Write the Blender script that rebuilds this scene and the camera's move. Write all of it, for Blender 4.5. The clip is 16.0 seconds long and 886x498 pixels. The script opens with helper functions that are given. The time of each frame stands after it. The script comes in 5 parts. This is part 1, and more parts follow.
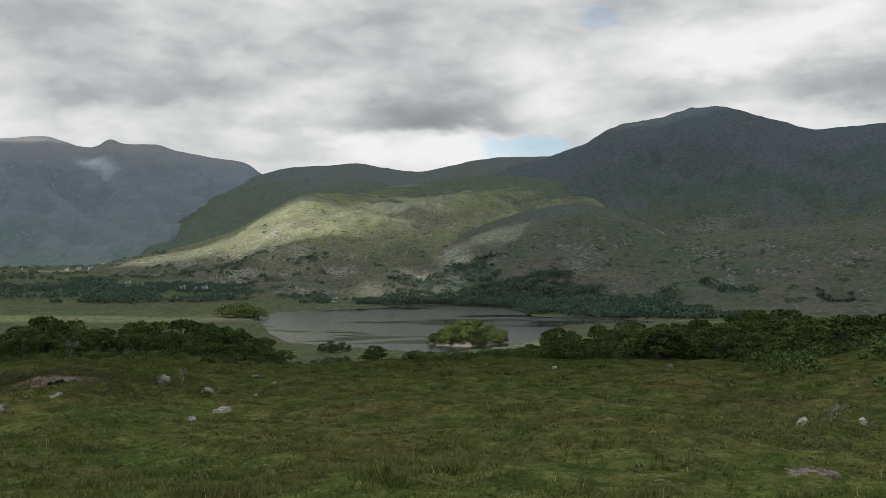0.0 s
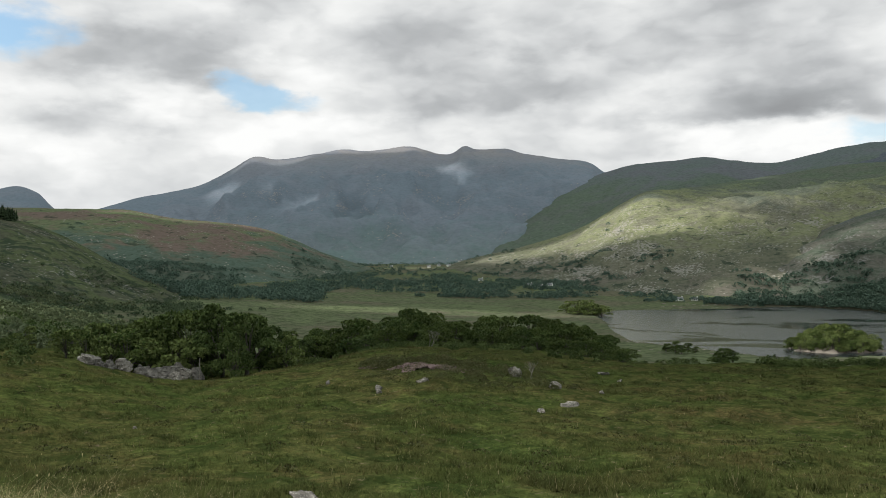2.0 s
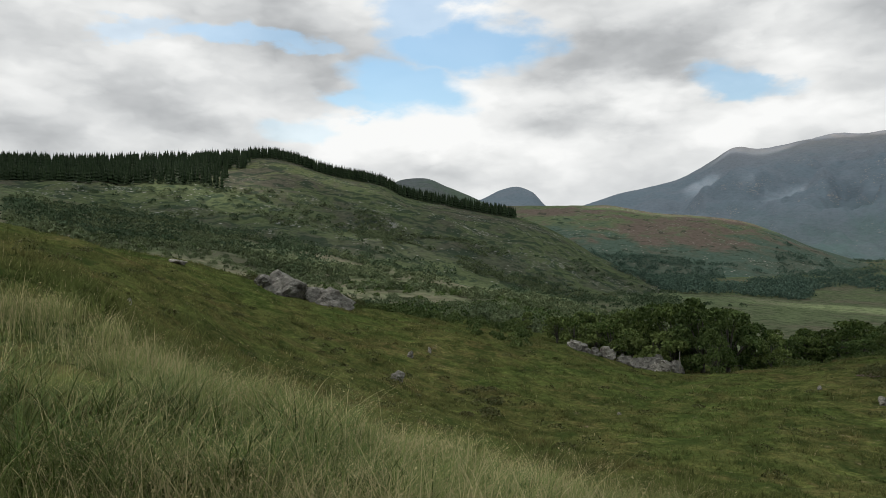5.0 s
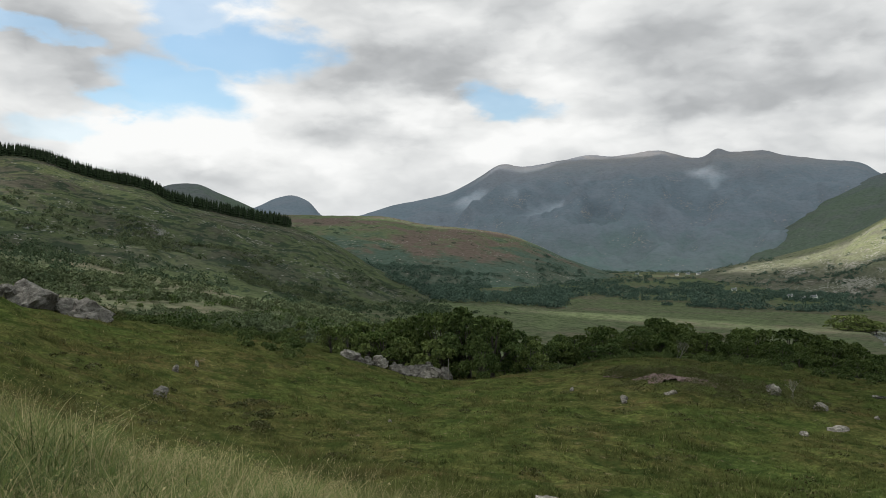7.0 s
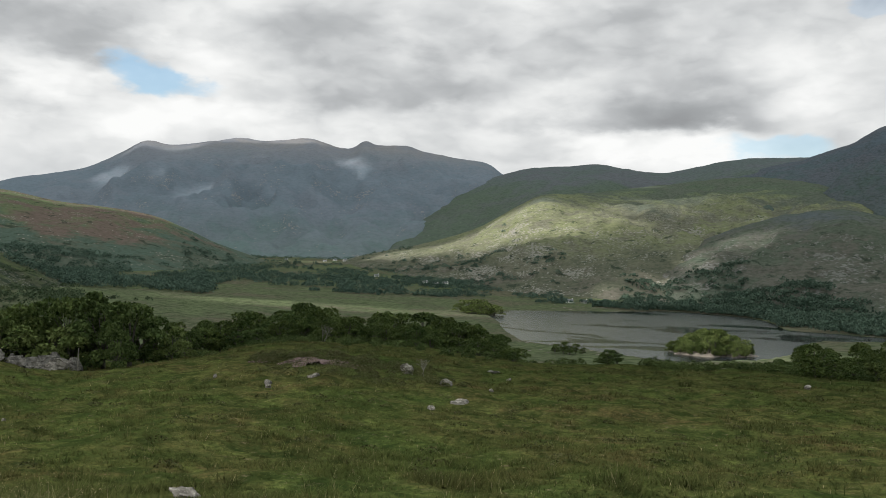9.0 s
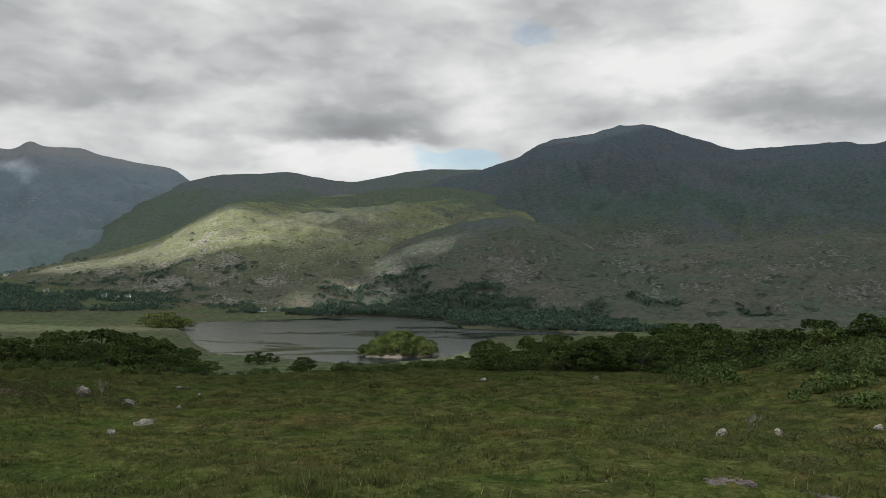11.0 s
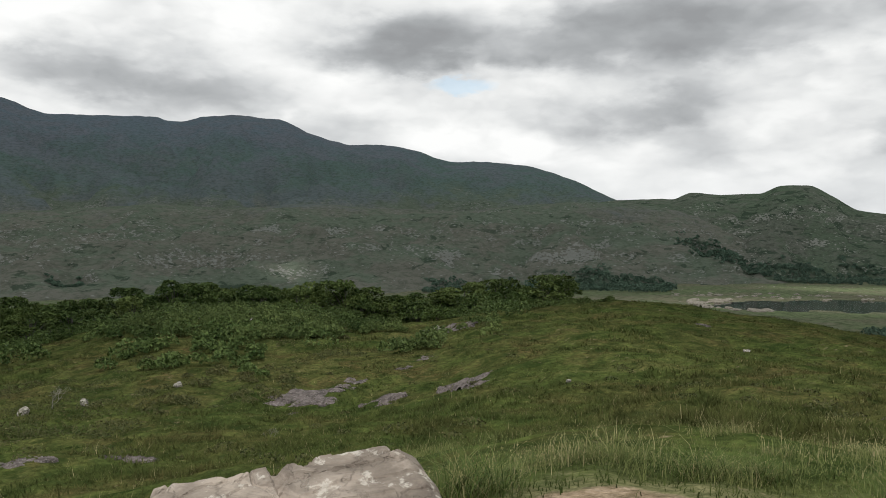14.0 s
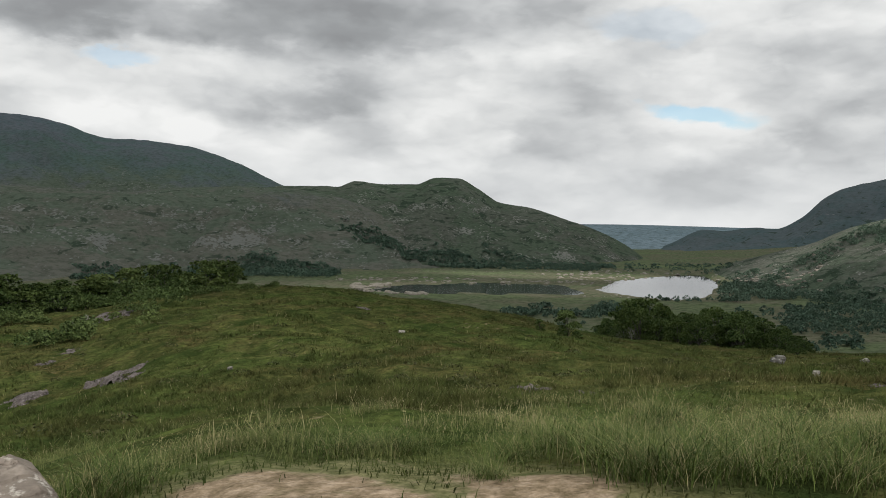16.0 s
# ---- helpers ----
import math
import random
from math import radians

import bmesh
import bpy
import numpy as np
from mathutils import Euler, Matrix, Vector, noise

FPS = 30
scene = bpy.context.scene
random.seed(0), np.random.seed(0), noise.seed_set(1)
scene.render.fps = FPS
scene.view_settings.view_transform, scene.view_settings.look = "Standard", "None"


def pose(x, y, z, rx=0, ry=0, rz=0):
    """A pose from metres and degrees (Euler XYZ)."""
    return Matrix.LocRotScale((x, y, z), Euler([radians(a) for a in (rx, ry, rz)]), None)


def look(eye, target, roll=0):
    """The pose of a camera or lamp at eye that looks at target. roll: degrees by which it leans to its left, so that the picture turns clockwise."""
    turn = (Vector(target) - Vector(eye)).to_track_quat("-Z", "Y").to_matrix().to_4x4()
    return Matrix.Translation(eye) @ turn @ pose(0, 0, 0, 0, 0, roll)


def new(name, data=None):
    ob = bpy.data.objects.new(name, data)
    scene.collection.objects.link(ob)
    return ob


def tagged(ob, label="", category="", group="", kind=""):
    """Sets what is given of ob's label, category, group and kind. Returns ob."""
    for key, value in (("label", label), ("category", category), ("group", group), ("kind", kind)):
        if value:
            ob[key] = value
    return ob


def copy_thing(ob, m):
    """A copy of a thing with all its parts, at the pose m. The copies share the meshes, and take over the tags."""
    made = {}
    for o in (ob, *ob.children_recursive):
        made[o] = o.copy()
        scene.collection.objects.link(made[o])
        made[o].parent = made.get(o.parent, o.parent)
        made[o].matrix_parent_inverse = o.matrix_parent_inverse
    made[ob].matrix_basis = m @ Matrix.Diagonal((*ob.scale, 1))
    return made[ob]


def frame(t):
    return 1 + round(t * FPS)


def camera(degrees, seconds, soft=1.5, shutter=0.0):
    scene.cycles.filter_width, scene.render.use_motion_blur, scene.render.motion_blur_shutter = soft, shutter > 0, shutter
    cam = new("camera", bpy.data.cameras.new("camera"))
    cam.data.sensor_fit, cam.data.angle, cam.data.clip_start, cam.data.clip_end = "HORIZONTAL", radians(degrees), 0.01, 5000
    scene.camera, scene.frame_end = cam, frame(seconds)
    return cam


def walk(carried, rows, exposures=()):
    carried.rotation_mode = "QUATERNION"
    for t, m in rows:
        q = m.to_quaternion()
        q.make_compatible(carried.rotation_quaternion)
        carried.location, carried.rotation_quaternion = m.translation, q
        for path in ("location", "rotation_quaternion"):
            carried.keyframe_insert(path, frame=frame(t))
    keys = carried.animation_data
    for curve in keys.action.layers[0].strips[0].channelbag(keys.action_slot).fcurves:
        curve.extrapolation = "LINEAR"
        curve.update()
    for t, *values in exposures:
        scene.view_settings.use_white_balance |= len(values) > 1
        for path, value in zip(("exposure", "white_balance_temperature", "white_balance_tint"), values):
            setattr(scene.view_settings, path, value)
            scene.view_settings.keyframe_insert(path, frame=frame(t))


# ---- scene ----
from mathutils.bvhtree import BVHTree

cam = camera(56.68, 16.0, soft=0.8)

# ---- camera: someone turns on the spot with a phone held in front ----
EYE = 1.6        # height of the lens over the viewpoint's ground
REACH = 0.32     # the lens is held this far in front of the body
TURNS = [  # seconds, heading (left positive), pitch, roll
    (0, -0, 0.59, 0.58),
    (0.5, 6.05, 0.6, 0.53),
    (1, 12.74, 0.83, 0.38),
    (1.5, 18.23, 0.86, 0.59),
    (2, 23.6, 0.69, 0.59),
    (2.5, 29.28, 0.29, 0.24),
    (3, 36.11, 0.16, -0.08),
    (3.5, 44.99, 0.2, 0.37),
    (4, 51.53, 0.34, 0.52),
    (4.2, 53.29, 0.34, 0.41),
    (4.9, 56, 0.45, 0.2),
    (5.6, 56.1, 0.6, -0.1),
    (6.3, 51.67, 0.79, -0.34),
    (6.5, 48.01, 0.94, -0.28),
    (7, 40.49, 1.17, -0.28),
    (7.5, 35.59, 1.09, -0.25),
    (8, 29.61, 0.87, -0.7),
    (8.5, 23.64, 0.74, -1.19),
    (8.7, 20.66, 0.58, -1.41),
    (9.75, 8.6, 0.95, -1),
    (10.8, -1.18, 1.55, -0.43),
    (11, -4.78, 1.37, -0.18),
    (11.5, -13.7, 0.78, 0.11),
    (12, -19.76, 0.61, 0.14),
    (12.5, -27.95, 0.3, 0.16),
    (13, -36.56, -0.26, 0.31),
    (13.5, -43.55, -0.58, 0.12),
    (14, -50.26, -0.65, -0.05),
    (14.5, -56.25, -0.71, -0.11),
    (15, -62.35, -0.97, -0.34),
    (15.5, -68.53, -1.06, -0.67),
    (16, -73.2, -1.46, -0.98),
]


def held(t, heading, pitch, roll):
    a = radians(heading)
    return t, pose(-math.sin(a) * REACH, math.cos(a) * REACH, EYE, 90 + pitch, roll, heading)


# the phone's own exposure drifts as it turns: seconds, stops
DRIFT = [(0, -0.08), (1.0, 0.02), (2.5, 0.10), (4.0, 0.04), (6.5, 0.05), (8.5, 0.08), (9.8, 0.0), (11.0, -0.14), (12.0, -0.08), (13.0, 0.04), (14.0, 0.10), (15.0, 0.0), (16.0, -0.06)]
walk(cam, [held(*row) for row in TURNS], DRIFT)

# ---- sky, sun ----
SUN_AZ, SUN_EL = 125.0, 50.0     # behind the viewer's left shoulder
SUN_DIR = Vector((-math.sin(radians(SUN_AZ)) * math.cos(radians(SUN_EL)),
                  math.cos(radians(SUN_AZ)) * math.cos(radians(SUN_EL)), math.sin(radians(SUN_EL))))
sun = new("sun", bpy.data.lights.new("sun", "SUN"))
sun.data.energy, sun.data.angle, sun.data.color = 5.0, radians(0.5), (1.0, 0.95, 0.87)
sun.matrix_world = look(SUN_DIR * 9000, (0, 0, 0))


class Nodes:
    """Short hand for building node trees."""

    def __init__(self, tree):
        self.tree = tree
        tree.nodes.clear()

    def add(self, kind, ins=None, **props):
        n = self.tree.nodes.new(kind)
        for k, v in props.items():
            setattr(n, k, v)
        for k, v in (ins or {}).items():
            sock = n.inputs[k]
            if isinstance(v, bpy.types.NodeSocket):
                self.tree.links.new(v, sock)
            else:
                sock.default_value = (*v, 1) if sock.type == "RGBA" and len(v) == 3 else v
        return n

    def math(self, op, a, b=0.0, clamp=False):
        return self.add("ShaderNodeMath", {0: a, 1: b}, operation=op, use_clamp=clamp).outputs[0]

    def vmath(self, op, a, b):
        n = self.add("ShaderNodeVectorMath", {0: a, 1: b}, operation=op)
        return n.outputs["Value"] if op in ("DOT_PRODUCT", "LENGTH", "DISTANCE") else n.outputs[0]

    def noise(self, vec, scale, detail=5.0, rough=0.55, distort=0.0):
        return self.add("ShaderNodeTexNoise", {"Vector": vec, "Scale": scale, "Detail": detail, "Roughness": rough,
                                               "Distortion": distort}).outputs[0]

    def ramp(self, fac, *stops):
        n = self.add("ShaderNodeValToRGB", {0: fac})
        e = n.color_ramp.elements
        while len(e) < len(stops):
            e.new(0.5)
        for el, (pos, col) in zip(e, stops):
            el.position = pos
            el.color = (*col, 1) if isinstance(col, tuple) else (col, col, col, 1)
        return n.outputs[0]

    def smooth(self, x, lo, hi):
        n = self.add("ShaderNodeMapRange", {"Value": x, "From Min": lo, "From Max": hi}, interpolation_type="SMOOTHSTEP")
        return n.outputs[0]

    def mix(self, fac, a, b):
        n = self.add("ShaderNodeMix", data_type="RGBA")
        for sock, v in ((n.inputs[0], fac), (n.inputs[6], a), (n.inputs[7], b)):
            if isinstance(v, bpy.types.NodeSocket):
                self.tree.links.new(v, sock)
            else:
                sock.default_value = (*v, 1) if isinstance(v, tuple) else v
        return n.outputs[2]


def direction(az, el):
    a, e = radians(az), radians(el)
    return (-math.sin(a) * math.cos(e), math.cos(a) * math.cos(e), math.sin(e))


# cloud banks: heading, elevation, half width and half height in degrees, how much heavier or brighter
HEAVY_WEST = [(41.9, 13.4, 7.9, 2.4, 0.5), (38.1, 12.3, 3.5, 1.4, 0.2), (47.0, 8.7, 4.7, 1.1, 0.3), (27.2, 11.2, 5.9, 1.8, 0.30), (25.6, 13.8, 4.3, 1.6, 0.2), (79.3, 11.9, 2.8, 1.0, 0.12),
              (68.9, 15.8, 5.9, 1.2, 0.06), (17.9, 11.0, 5.1, 1.6, 0.26), (15.1, 14.5, 3.5, 1.6, 0.2), (60.0, 5.5, 6.0, 0.7, 0.12)]
HEAVY_NORTH = [(5.0, 9.4, 8.0, 1.3, 0.46), (-1.4, 10.7, 6.0, 2.2, 0.40), (12.6, 13.5, 5.5, 2.0, 0.2), (8.8, 11.8, 5.9, 1.6, 0.2), (-25.6, 10.8, 5.1, 1.8, 0.46), (-17.1, 10.7, 6.3, 1.4, 0.28),
               (-35.6, 10.2, 5.0, 1.8, 0.36), (-47.4, 13.0, 3.9, 2.2, 0.48), (-29.0, 9.6, 4.0, 1.4, 0.15), (-27.0, 11.8, 6.0, 2.2, 0.2), (20.0, 16.0, 9.0, 2.0, 0.18)]
HEAVY_EAST = [(-50.3, 12.4, 7.5, 1.6, 0.34), (-64.1, 13.0, 11.8, 2.0, 0.34), (-63.4, 8.6, 6.9, 1.6, 0.48), (-57.1, 13.6, 14.2, 1.8, 0.30), (-73.1, 13.5, 7.9, 2.2, 0.22), (-96.5, 5.1, 5.1, 1.5, 0.36),
              (-98.1, 10.2, 5.9, 2.4, 0.24), (-77.8, 2.9, 6.3, 1.0, 0.2), (-91.3, 2.7, 5.9, 1.4, 0.24), (-101.3, 11.6, 4.7, 2.4, 0.26), (-60.0, 15.0, 14.0, 2.6, 0.30), (-72.0, 16.0, 12.0, 2.2, 0.26)]
BRIGHT = [(-20.2, 14.1, 6.3, 3.0, 0.34), (-5.3, 12.6, 3.9, 2.4, 0.2), (3.3, 7.6, 6.7, 1.0, 0.28), (11.8, 10.2, 3.5, 0.8, 0.16), (-38.3, 14.0, 5.5, 2.8, 0.22), (-51.2, 6.3, 6.5, 1.4, 0.28),
          (-80.1, 7.9, 8.7, 1.8, 0.20), (-90.6, 10.8, 6.3, 1.8, 0.22), (33.8, 8.9, 7.9, 1.4, 0.18), (58.0, 8.2, 7.9, 1.8, 0.16), (45.8, 16.1, 4.7, 1.4, 0.14), (11.0, 15.0, 5.1, 1.6, 0.14), (47.8, 10.7, 4.7, 1.0, 0.14)]
BLUE = [(58.0, 11.6, 3.9, 2.0, 1.0), (54.1, 14.5, 3.7, 1.7, 1.0), (60.3, 10.4, 2.8, 0.9, 0.9), (56.8, 16.8, 2.4, 1.8, 0.7), (68.9, 14.8, 5.1, 0.6, 0.7), (64.8, 14.6, 2.4, 0.6, 0.6), (35.9, 10.7, 3.2, 0.9, 0.85),
        (76.1, 15.1, 2.4, 0.5, 0.4), (64.8, 8.6, 2.4, 0.8, 0.4), (-89.7, 7.9, 3.9, 0.7, 0.75), (-51.4, 10.4, 2.0, 0.4, 0.4), (-5.7, 7.5, 3.2, 0.8, 0.6), (-10.4, 16.4, 1.4, 0.5, 0.3), (-86.2, 13.6, 2.8, 0.8, 0.18)]


def make_sky():
    world = bpy.data.worlds.new("sky")
    scene.world = world
    world.use_nodes = True
    k = Nodes(world.node_tree)
    d = k.add("ShaderNodeTexCoord").outputs["Generated"]
    xyz = k.add("ShaderNodeSeparateXYZ", {0: d})
    up = k.math("MAXIMUM", xyz.outputs[2], 0.0)
    # heading and elevation, frayed by two sizes of billow
    heading = k.math("MULTIPLY", k.math("ARCTAN2", k.math("MULTIPLY", xyz.outputs[0], -1.0), xyz.outputs[1]), math.degrees(1))
    rise = k.math("MULTIPLY", k.math("ARCSINE", xyz.outputs[2]), math.degrees(1))
    flat = k.vmath("MULTIPLY", d, (1.0, 1.0, 2.3))
    big = k.add("ShaderNodeTexNoise", {"Vector": flat, "Scale": 5.0, "Detail": 2.0}).outputs["Color"]
    small = k.add("ShaderNodeTexNoise", {"Vector": flat, "Scale": 17.0, "Detail": 5.0, "Roughness": 0.55}).outputs["Color"]
    place = k.add("ShaderNodeCombineXYZ", {0: heading, 1: rise}).outputs[0]
    place = k.vmath("ADD", place, k.vmath("MULTIPLY", k.vmath("SUBTRACT", big, (0.5, 0.5, 0.5)), (9.0, 4.0, 0.0)))
    place = k.vmath("ADD", place, k.vmath("MULTIPLY", k.vmath("SUBTRACT", small, (0.5, 0.5, 0.5)), (5.5, 2.8, 0.0)))

    def bank(az, el, wide, high, soft, base=1.0):
        off = k.add("ShaderNodeSeparateXYZ", {0: k.vmath("MULTIPLY", k.vmath("SUBTRACT", place, (az, el, 0.0)), (1 / wide, 1 / high, 0.0))})
        y = k.math("MAXIMUM", off.outputs[1], k.math("MULTIPLY", off.outputs[1], -base))      # flat-bottomed
        q = k.vmath("LENGTH", k.add("ShaderNodeCombineXYZ", {0: off.outputs[0], 1: y}).outputs[0], (0, 0, 0))
        return k.smooth(q, 1.45, 1.45 - soft)

    # heaped summer cloud: soft lumps, bright above and grey below
    warp = k.vmath("ADD", flat, k.vmath("MULTIPLY", k.vmath("SUBTRACT", small, (0.5, 0.5, 0.5)), (0.05, 0.05, 0.05)))
    body = k.noise(warp, 6.5, 6.0, 0.46)
    higher = k.noise(k.vmath("ADD", warp, (0.0, 0.0, 0.045)), 6.5, 3.0, 0.45)
    broad = k.noise(flat, 2.4, 2.0, 0.5)
    tone = k.math("ADD", 0.29, k.math("MULTIPLY", k.math("SUBTRACT", higher, body), 1.35))
    tone = k.math("ADD", tone, k.math("MULTIPLY", k.math("SUBTRACT", body, 0.5), 1.05))
    tone = k.math("ADD", tone, k.math("MULTIPLY", k.math("SUBTRACT", broad, 0.5), 0.60))
    for size, weight in ((8.0, 0.40), (17.0, 0.24), (36.0, 0.14)):      # round billows with darker creases
        lump = k.math("ABSOLUTE", k.math("SUBTRACT", k.noise(warp, size, 1.0, 0.4), 0.5))
        tone = k.math("ADD", tone, k.math("MULTIPLY", k.math("SUBTRACT", 0.11, lump), weight))
    for rows, sign in ((HEAVY_WEST, 0.62), (HEAVY_NORTH, 0.62), (HEAVY_EAST, 0.62), (BRIGHT, -0.70)):
        for az, el, wide, high, amount in rows:
            tone = k.math("ADD", tone, k.math("MULTIPLY", bank(az, el - high * 0.25 * (sign > 0), wide * 1.1, high * 1.25, 1.25, 1.7 if sign > 0 else 1.0), amount * sign))
    cloud = k.ramp(tone, (0.05, (0.93, 0.935, 0.925)), (0.22, (0.80, 0.81, 0.805)), (0.42, (0.63, 0.645, 0.65)), (0.60, (0.475, 0.49, 0.50)), (0.80, (0.365, 0.38, 0.39)), (1.0, (0.30, 0.31, 0.32)))
    # brighter and plainer towards the horizon
    haze = k.smooth(up, 0.13, 0.02)
    cloud = k.mix(k.math("MULTIPLY", haze, 0.45), cloud, (0.76, 0.78, 0.79))
    sky = k.add("ShaderNodeTexSky", sky_type="NISHITA", sun_disc=False, sun_elevation=radians(SUN_EL), sun_rotation=radians(-SUN_AZ),
                air_density=1.0, dust_density=1.5)
    blue = k.add("ShaderNodeBackground", {0: k.vmath("MULTIPLY", sky.outputs[0], (0.92, 1.10, 1.10)), 1: 0.15}).outputs[0]
    grey = k.add("ShaderNodeBackground", {0: cloud, 1: 1.0}).outputs[0]
    gap = 0.0
    for az, el, wide, high, amount in BLUE:
        one = k.math("MULTIPLY", bank(az, el, wide, high, 0.75), amount)
        gap = k.math("MAXIMUM", gap, one) if not isinstance(gap, float) else one
    opening = k.math("MULTIPLY", gap, 0.88)
    both = k.add("ShaderNodeMixShader", {0: opening, 1: grey, 2: blue}).outputs[0]
    k.add("ShaderNodeOutputWorld", {0: both})


make_sky()

# ---- materials ----
def surface(name, build):
    m = bpy.data.materials.new(name)
    m.use_nodes = True
    k = Nodes(m.node_tree)
    pos = k.add("ShaderNodeNewGeometry").outputs["Position"]
    colour, rough, height, strength, distance, extra = build(k, pos)
    extra = dict(extra)
    upright = extra.pop("upright", 0.0)
    ins = {"Base Color": colour, "Roughness": rough, **extra}
    if height is not None:
        ins["Normal"] = k.add("ShaderNodeBump", {"Height": height, "Strength": strength, "Distance": distance}).outputs[0]
    if upright:      # thin blades take their light as the tuft does, mostly from above
        bent = k.vmath("MULTIPLY", k.add("ShaderNodeNewGeometry").outputs["Normal"], (1 - upright,) * 3)
        ins["Normal"] = k.vmath("NORMALIZE", k.vmath("ADD", bent, (0.0, 0.0, upright)), (0, 0, 0))
        through_leaf = k.add("ShaderNodeBsdfTranslucent", {"Color": colour, "Normal": (0.0, 0.0, -1.0)}).outputs[0]
        front = k.add("ShaderNodeBsdfPrincipled", ins).outputs[0]
        k.add("ShaderNodeOutputMaterial", {0: k.add("ShaderNodeMixShader", {0: 0.45, 1: front, 2: through_leaf}).outputs[0]})
        return m
    k.add("ShaderNodeOutputMaterial", {0: k.add("ShaderNodeBsdfPrincipled", ins).outputs[0]})
    return m


# trodden earth on the viewpoint: place and radius
BARE = [(4.75, 2.50, 0.66), (5.25, 1.00, 0.60), (4.75, 1.75, 0.36), (4.3, 1.1, 0.60), (3.9, 2.1, 0.60)]


def meadow_tints(k, pos):
    """Patches of green, olive and russet grass, metres wide, shared by the turf and its blades."""
    broad = k.noise(pos, 0.045, 4.0, 0.6, 0.5)
    mid = k.noise(pos, 0.27, 4.0, 0.55, 0.3)
    col = k.ramp(broad, (0.36, (0.064, 0.098, 0.034)), (0.46, (0.090, 0.106, 0.042)), (0.53, (0.128, 0.098, 0.056)), (0.60, (0.104, 0.104, 0.050)), (0.68, (0.058, 0.090, 0.030)))
    patch = k.ramp(mid, (0.34, (0.036, 0.058, 0.021)), (0.45, (0.078, 0.110, 0.038)), (0.53, (0.114, 0.126, 0.052)), (0.61, (0.128, 0.098, 0.056)), (0.70, (0.070, 0.078, 0.038)))
    hummock = k.noise(pos, 0.85, 4.0, 0.58, 0.4)
    col = k.mix(0.55, col, patch)
    # heath in dark islands, and pale bents along the rises
    heath = k.noise(pos, 0.16, 6.0, 0.68, 0.6)
    col = k.mix(k.math("MULTIPLY", k.smooth(heath, 0.57, 0.66), 0.62), col, (0.044, 0.042, 0.022))
    bents = k.noise(k.vmath("ADD", pos, (40.0, 11.0, 0.0)), 0.10, 6.0, 0.66, 0.8)
    col = k.mix(k.math("MULTIPLY", k.smooth(bents, 0.56, 0.68), 0.55), col, (0.185, 0.180, 0.088))
    col = k.mix(k.smooth(hummock, 0.54, 0.36), col, k.mix(0.70, col, (0.016, 0.030, 0.010)))
    col = k.mix(k.smooth(hummock, 0.56, 0.72), col, k.mix(0.55, col, (0.160, 0.205, 0.072)))
    tufts = k.noise(pos, 4.5, 4.0, 0.72, 0.3)
    col = k.mix(k.smooth(tufts, 0.56, 0.38), col, k.mix(0.58, col, (0.020, 0.026, 0.010)))
    col = k.mix(k.smooth(tufts, 0.56, 0.70), col, k.mix(0.45, col, (0.170, 0.175, 0.085)))
    return k.vmath("MULTIPLY", col, (0.80, 0.77, 0.61)), mid


def meadow_build(k, pos):
    tuft = k.noise(pos, 2.6, 4.0, 0.7)
    col, mid = meadow_tints(k, pos)
    col = k.mix(k.smooth(tuft, 0.38, 0.68), k.mix(0.5, col, (0.022, 0.036, 0.012)), col)
    # bare trodden earth on the viewpoint
    bare = 0.0
    for cx, cy, wide in BARE:
        one = k.smooth(k.vmath("DISTANCE", pos, (cx, cy, 0.0)), wide * 1.35, wide * 0.45)
        bare = k.math("MAXIMUM", bare, one) if not isinstance(bare, float) else one
    bare = k.smooth(k.math("ADD", bare, k.math("MULTIPLY", k.math("SUBTRACT", k.noise(pos, 1.9, 7.0, 0.68), 0.5), 2.8)), 0.25, 0.85)
    worn = k.math("MULTIPLY", k.smooth(k.math("ADD", k.vmath("DISTANCE", pos, (4.6, 1.7, 0.0)), k.math("MULTIPLY", k.noise(pos, 1.1, 5.0, 0.65), 1.6)), 3.2, 1.9), 0.72)
    col = k.mix(worn, col, k.ramp(k.noise(pos, 9.0, 5.0, 0.7), (0.36, (0.075, 0.082, 0.036)), (0.62, (0.210, 0.190, 0.105))))
    earth = k.ramp(k.noise(pos, 7.0, 6.0, 0.7), (0.35, (0.12, 0.092, 0.058)), (0.5, (0.22, 0.165, 0.115)), (0.64, (0.33, 0.255, 0.19)))
    col = k.mix(bare, col, earth)
    h = k.math("ADD", k.math("MULTIPLY", tuft, 0.35), k.math("MULTIPLY", mid, 0.65))
    return col, 0.95, h, 0.9, 0.5, {"Specular IOR Level": 0.0}


def hillside(name, grass, heath, bracken, rock, rocky, scale=1.0, grain=0.6):
    def build(k, pos):
        broad = k.noise(pos, 0.0035 * scale, 5.0, 0.62, 0.4)
        mid = k.noise(pos, 0.016 * scale, 6.0, 0.66, 0.3)
        fine = k.noise(pos, 0.085 * scale, 5.0, 0.7)
        veil = k.math("ADD", k.math("MULTIPLY", broad, 0.6), k.math("MULTIPLY", mid, 0.4))
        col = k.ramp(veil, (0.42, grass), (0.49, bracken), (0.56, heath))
        col = k.mix(k.smooth(fine, 0.42, 0.66), col, k.mix(grain, col, (0.018, 0.028, 0.010)))
        # outcrops: streaks along the slope, thicker where it is steep
        z = k.add("ShaderNodeSeparateXYZ", {0: k.add("ShaderNodeNewGeometry").outputs["Normal"]}).outputs[2]
        steep = k.math("SUBTRACT", 1.0, z)
        squash = k.vmath("MULTIPLY", pos, (1.0, 1.0, 3.2))
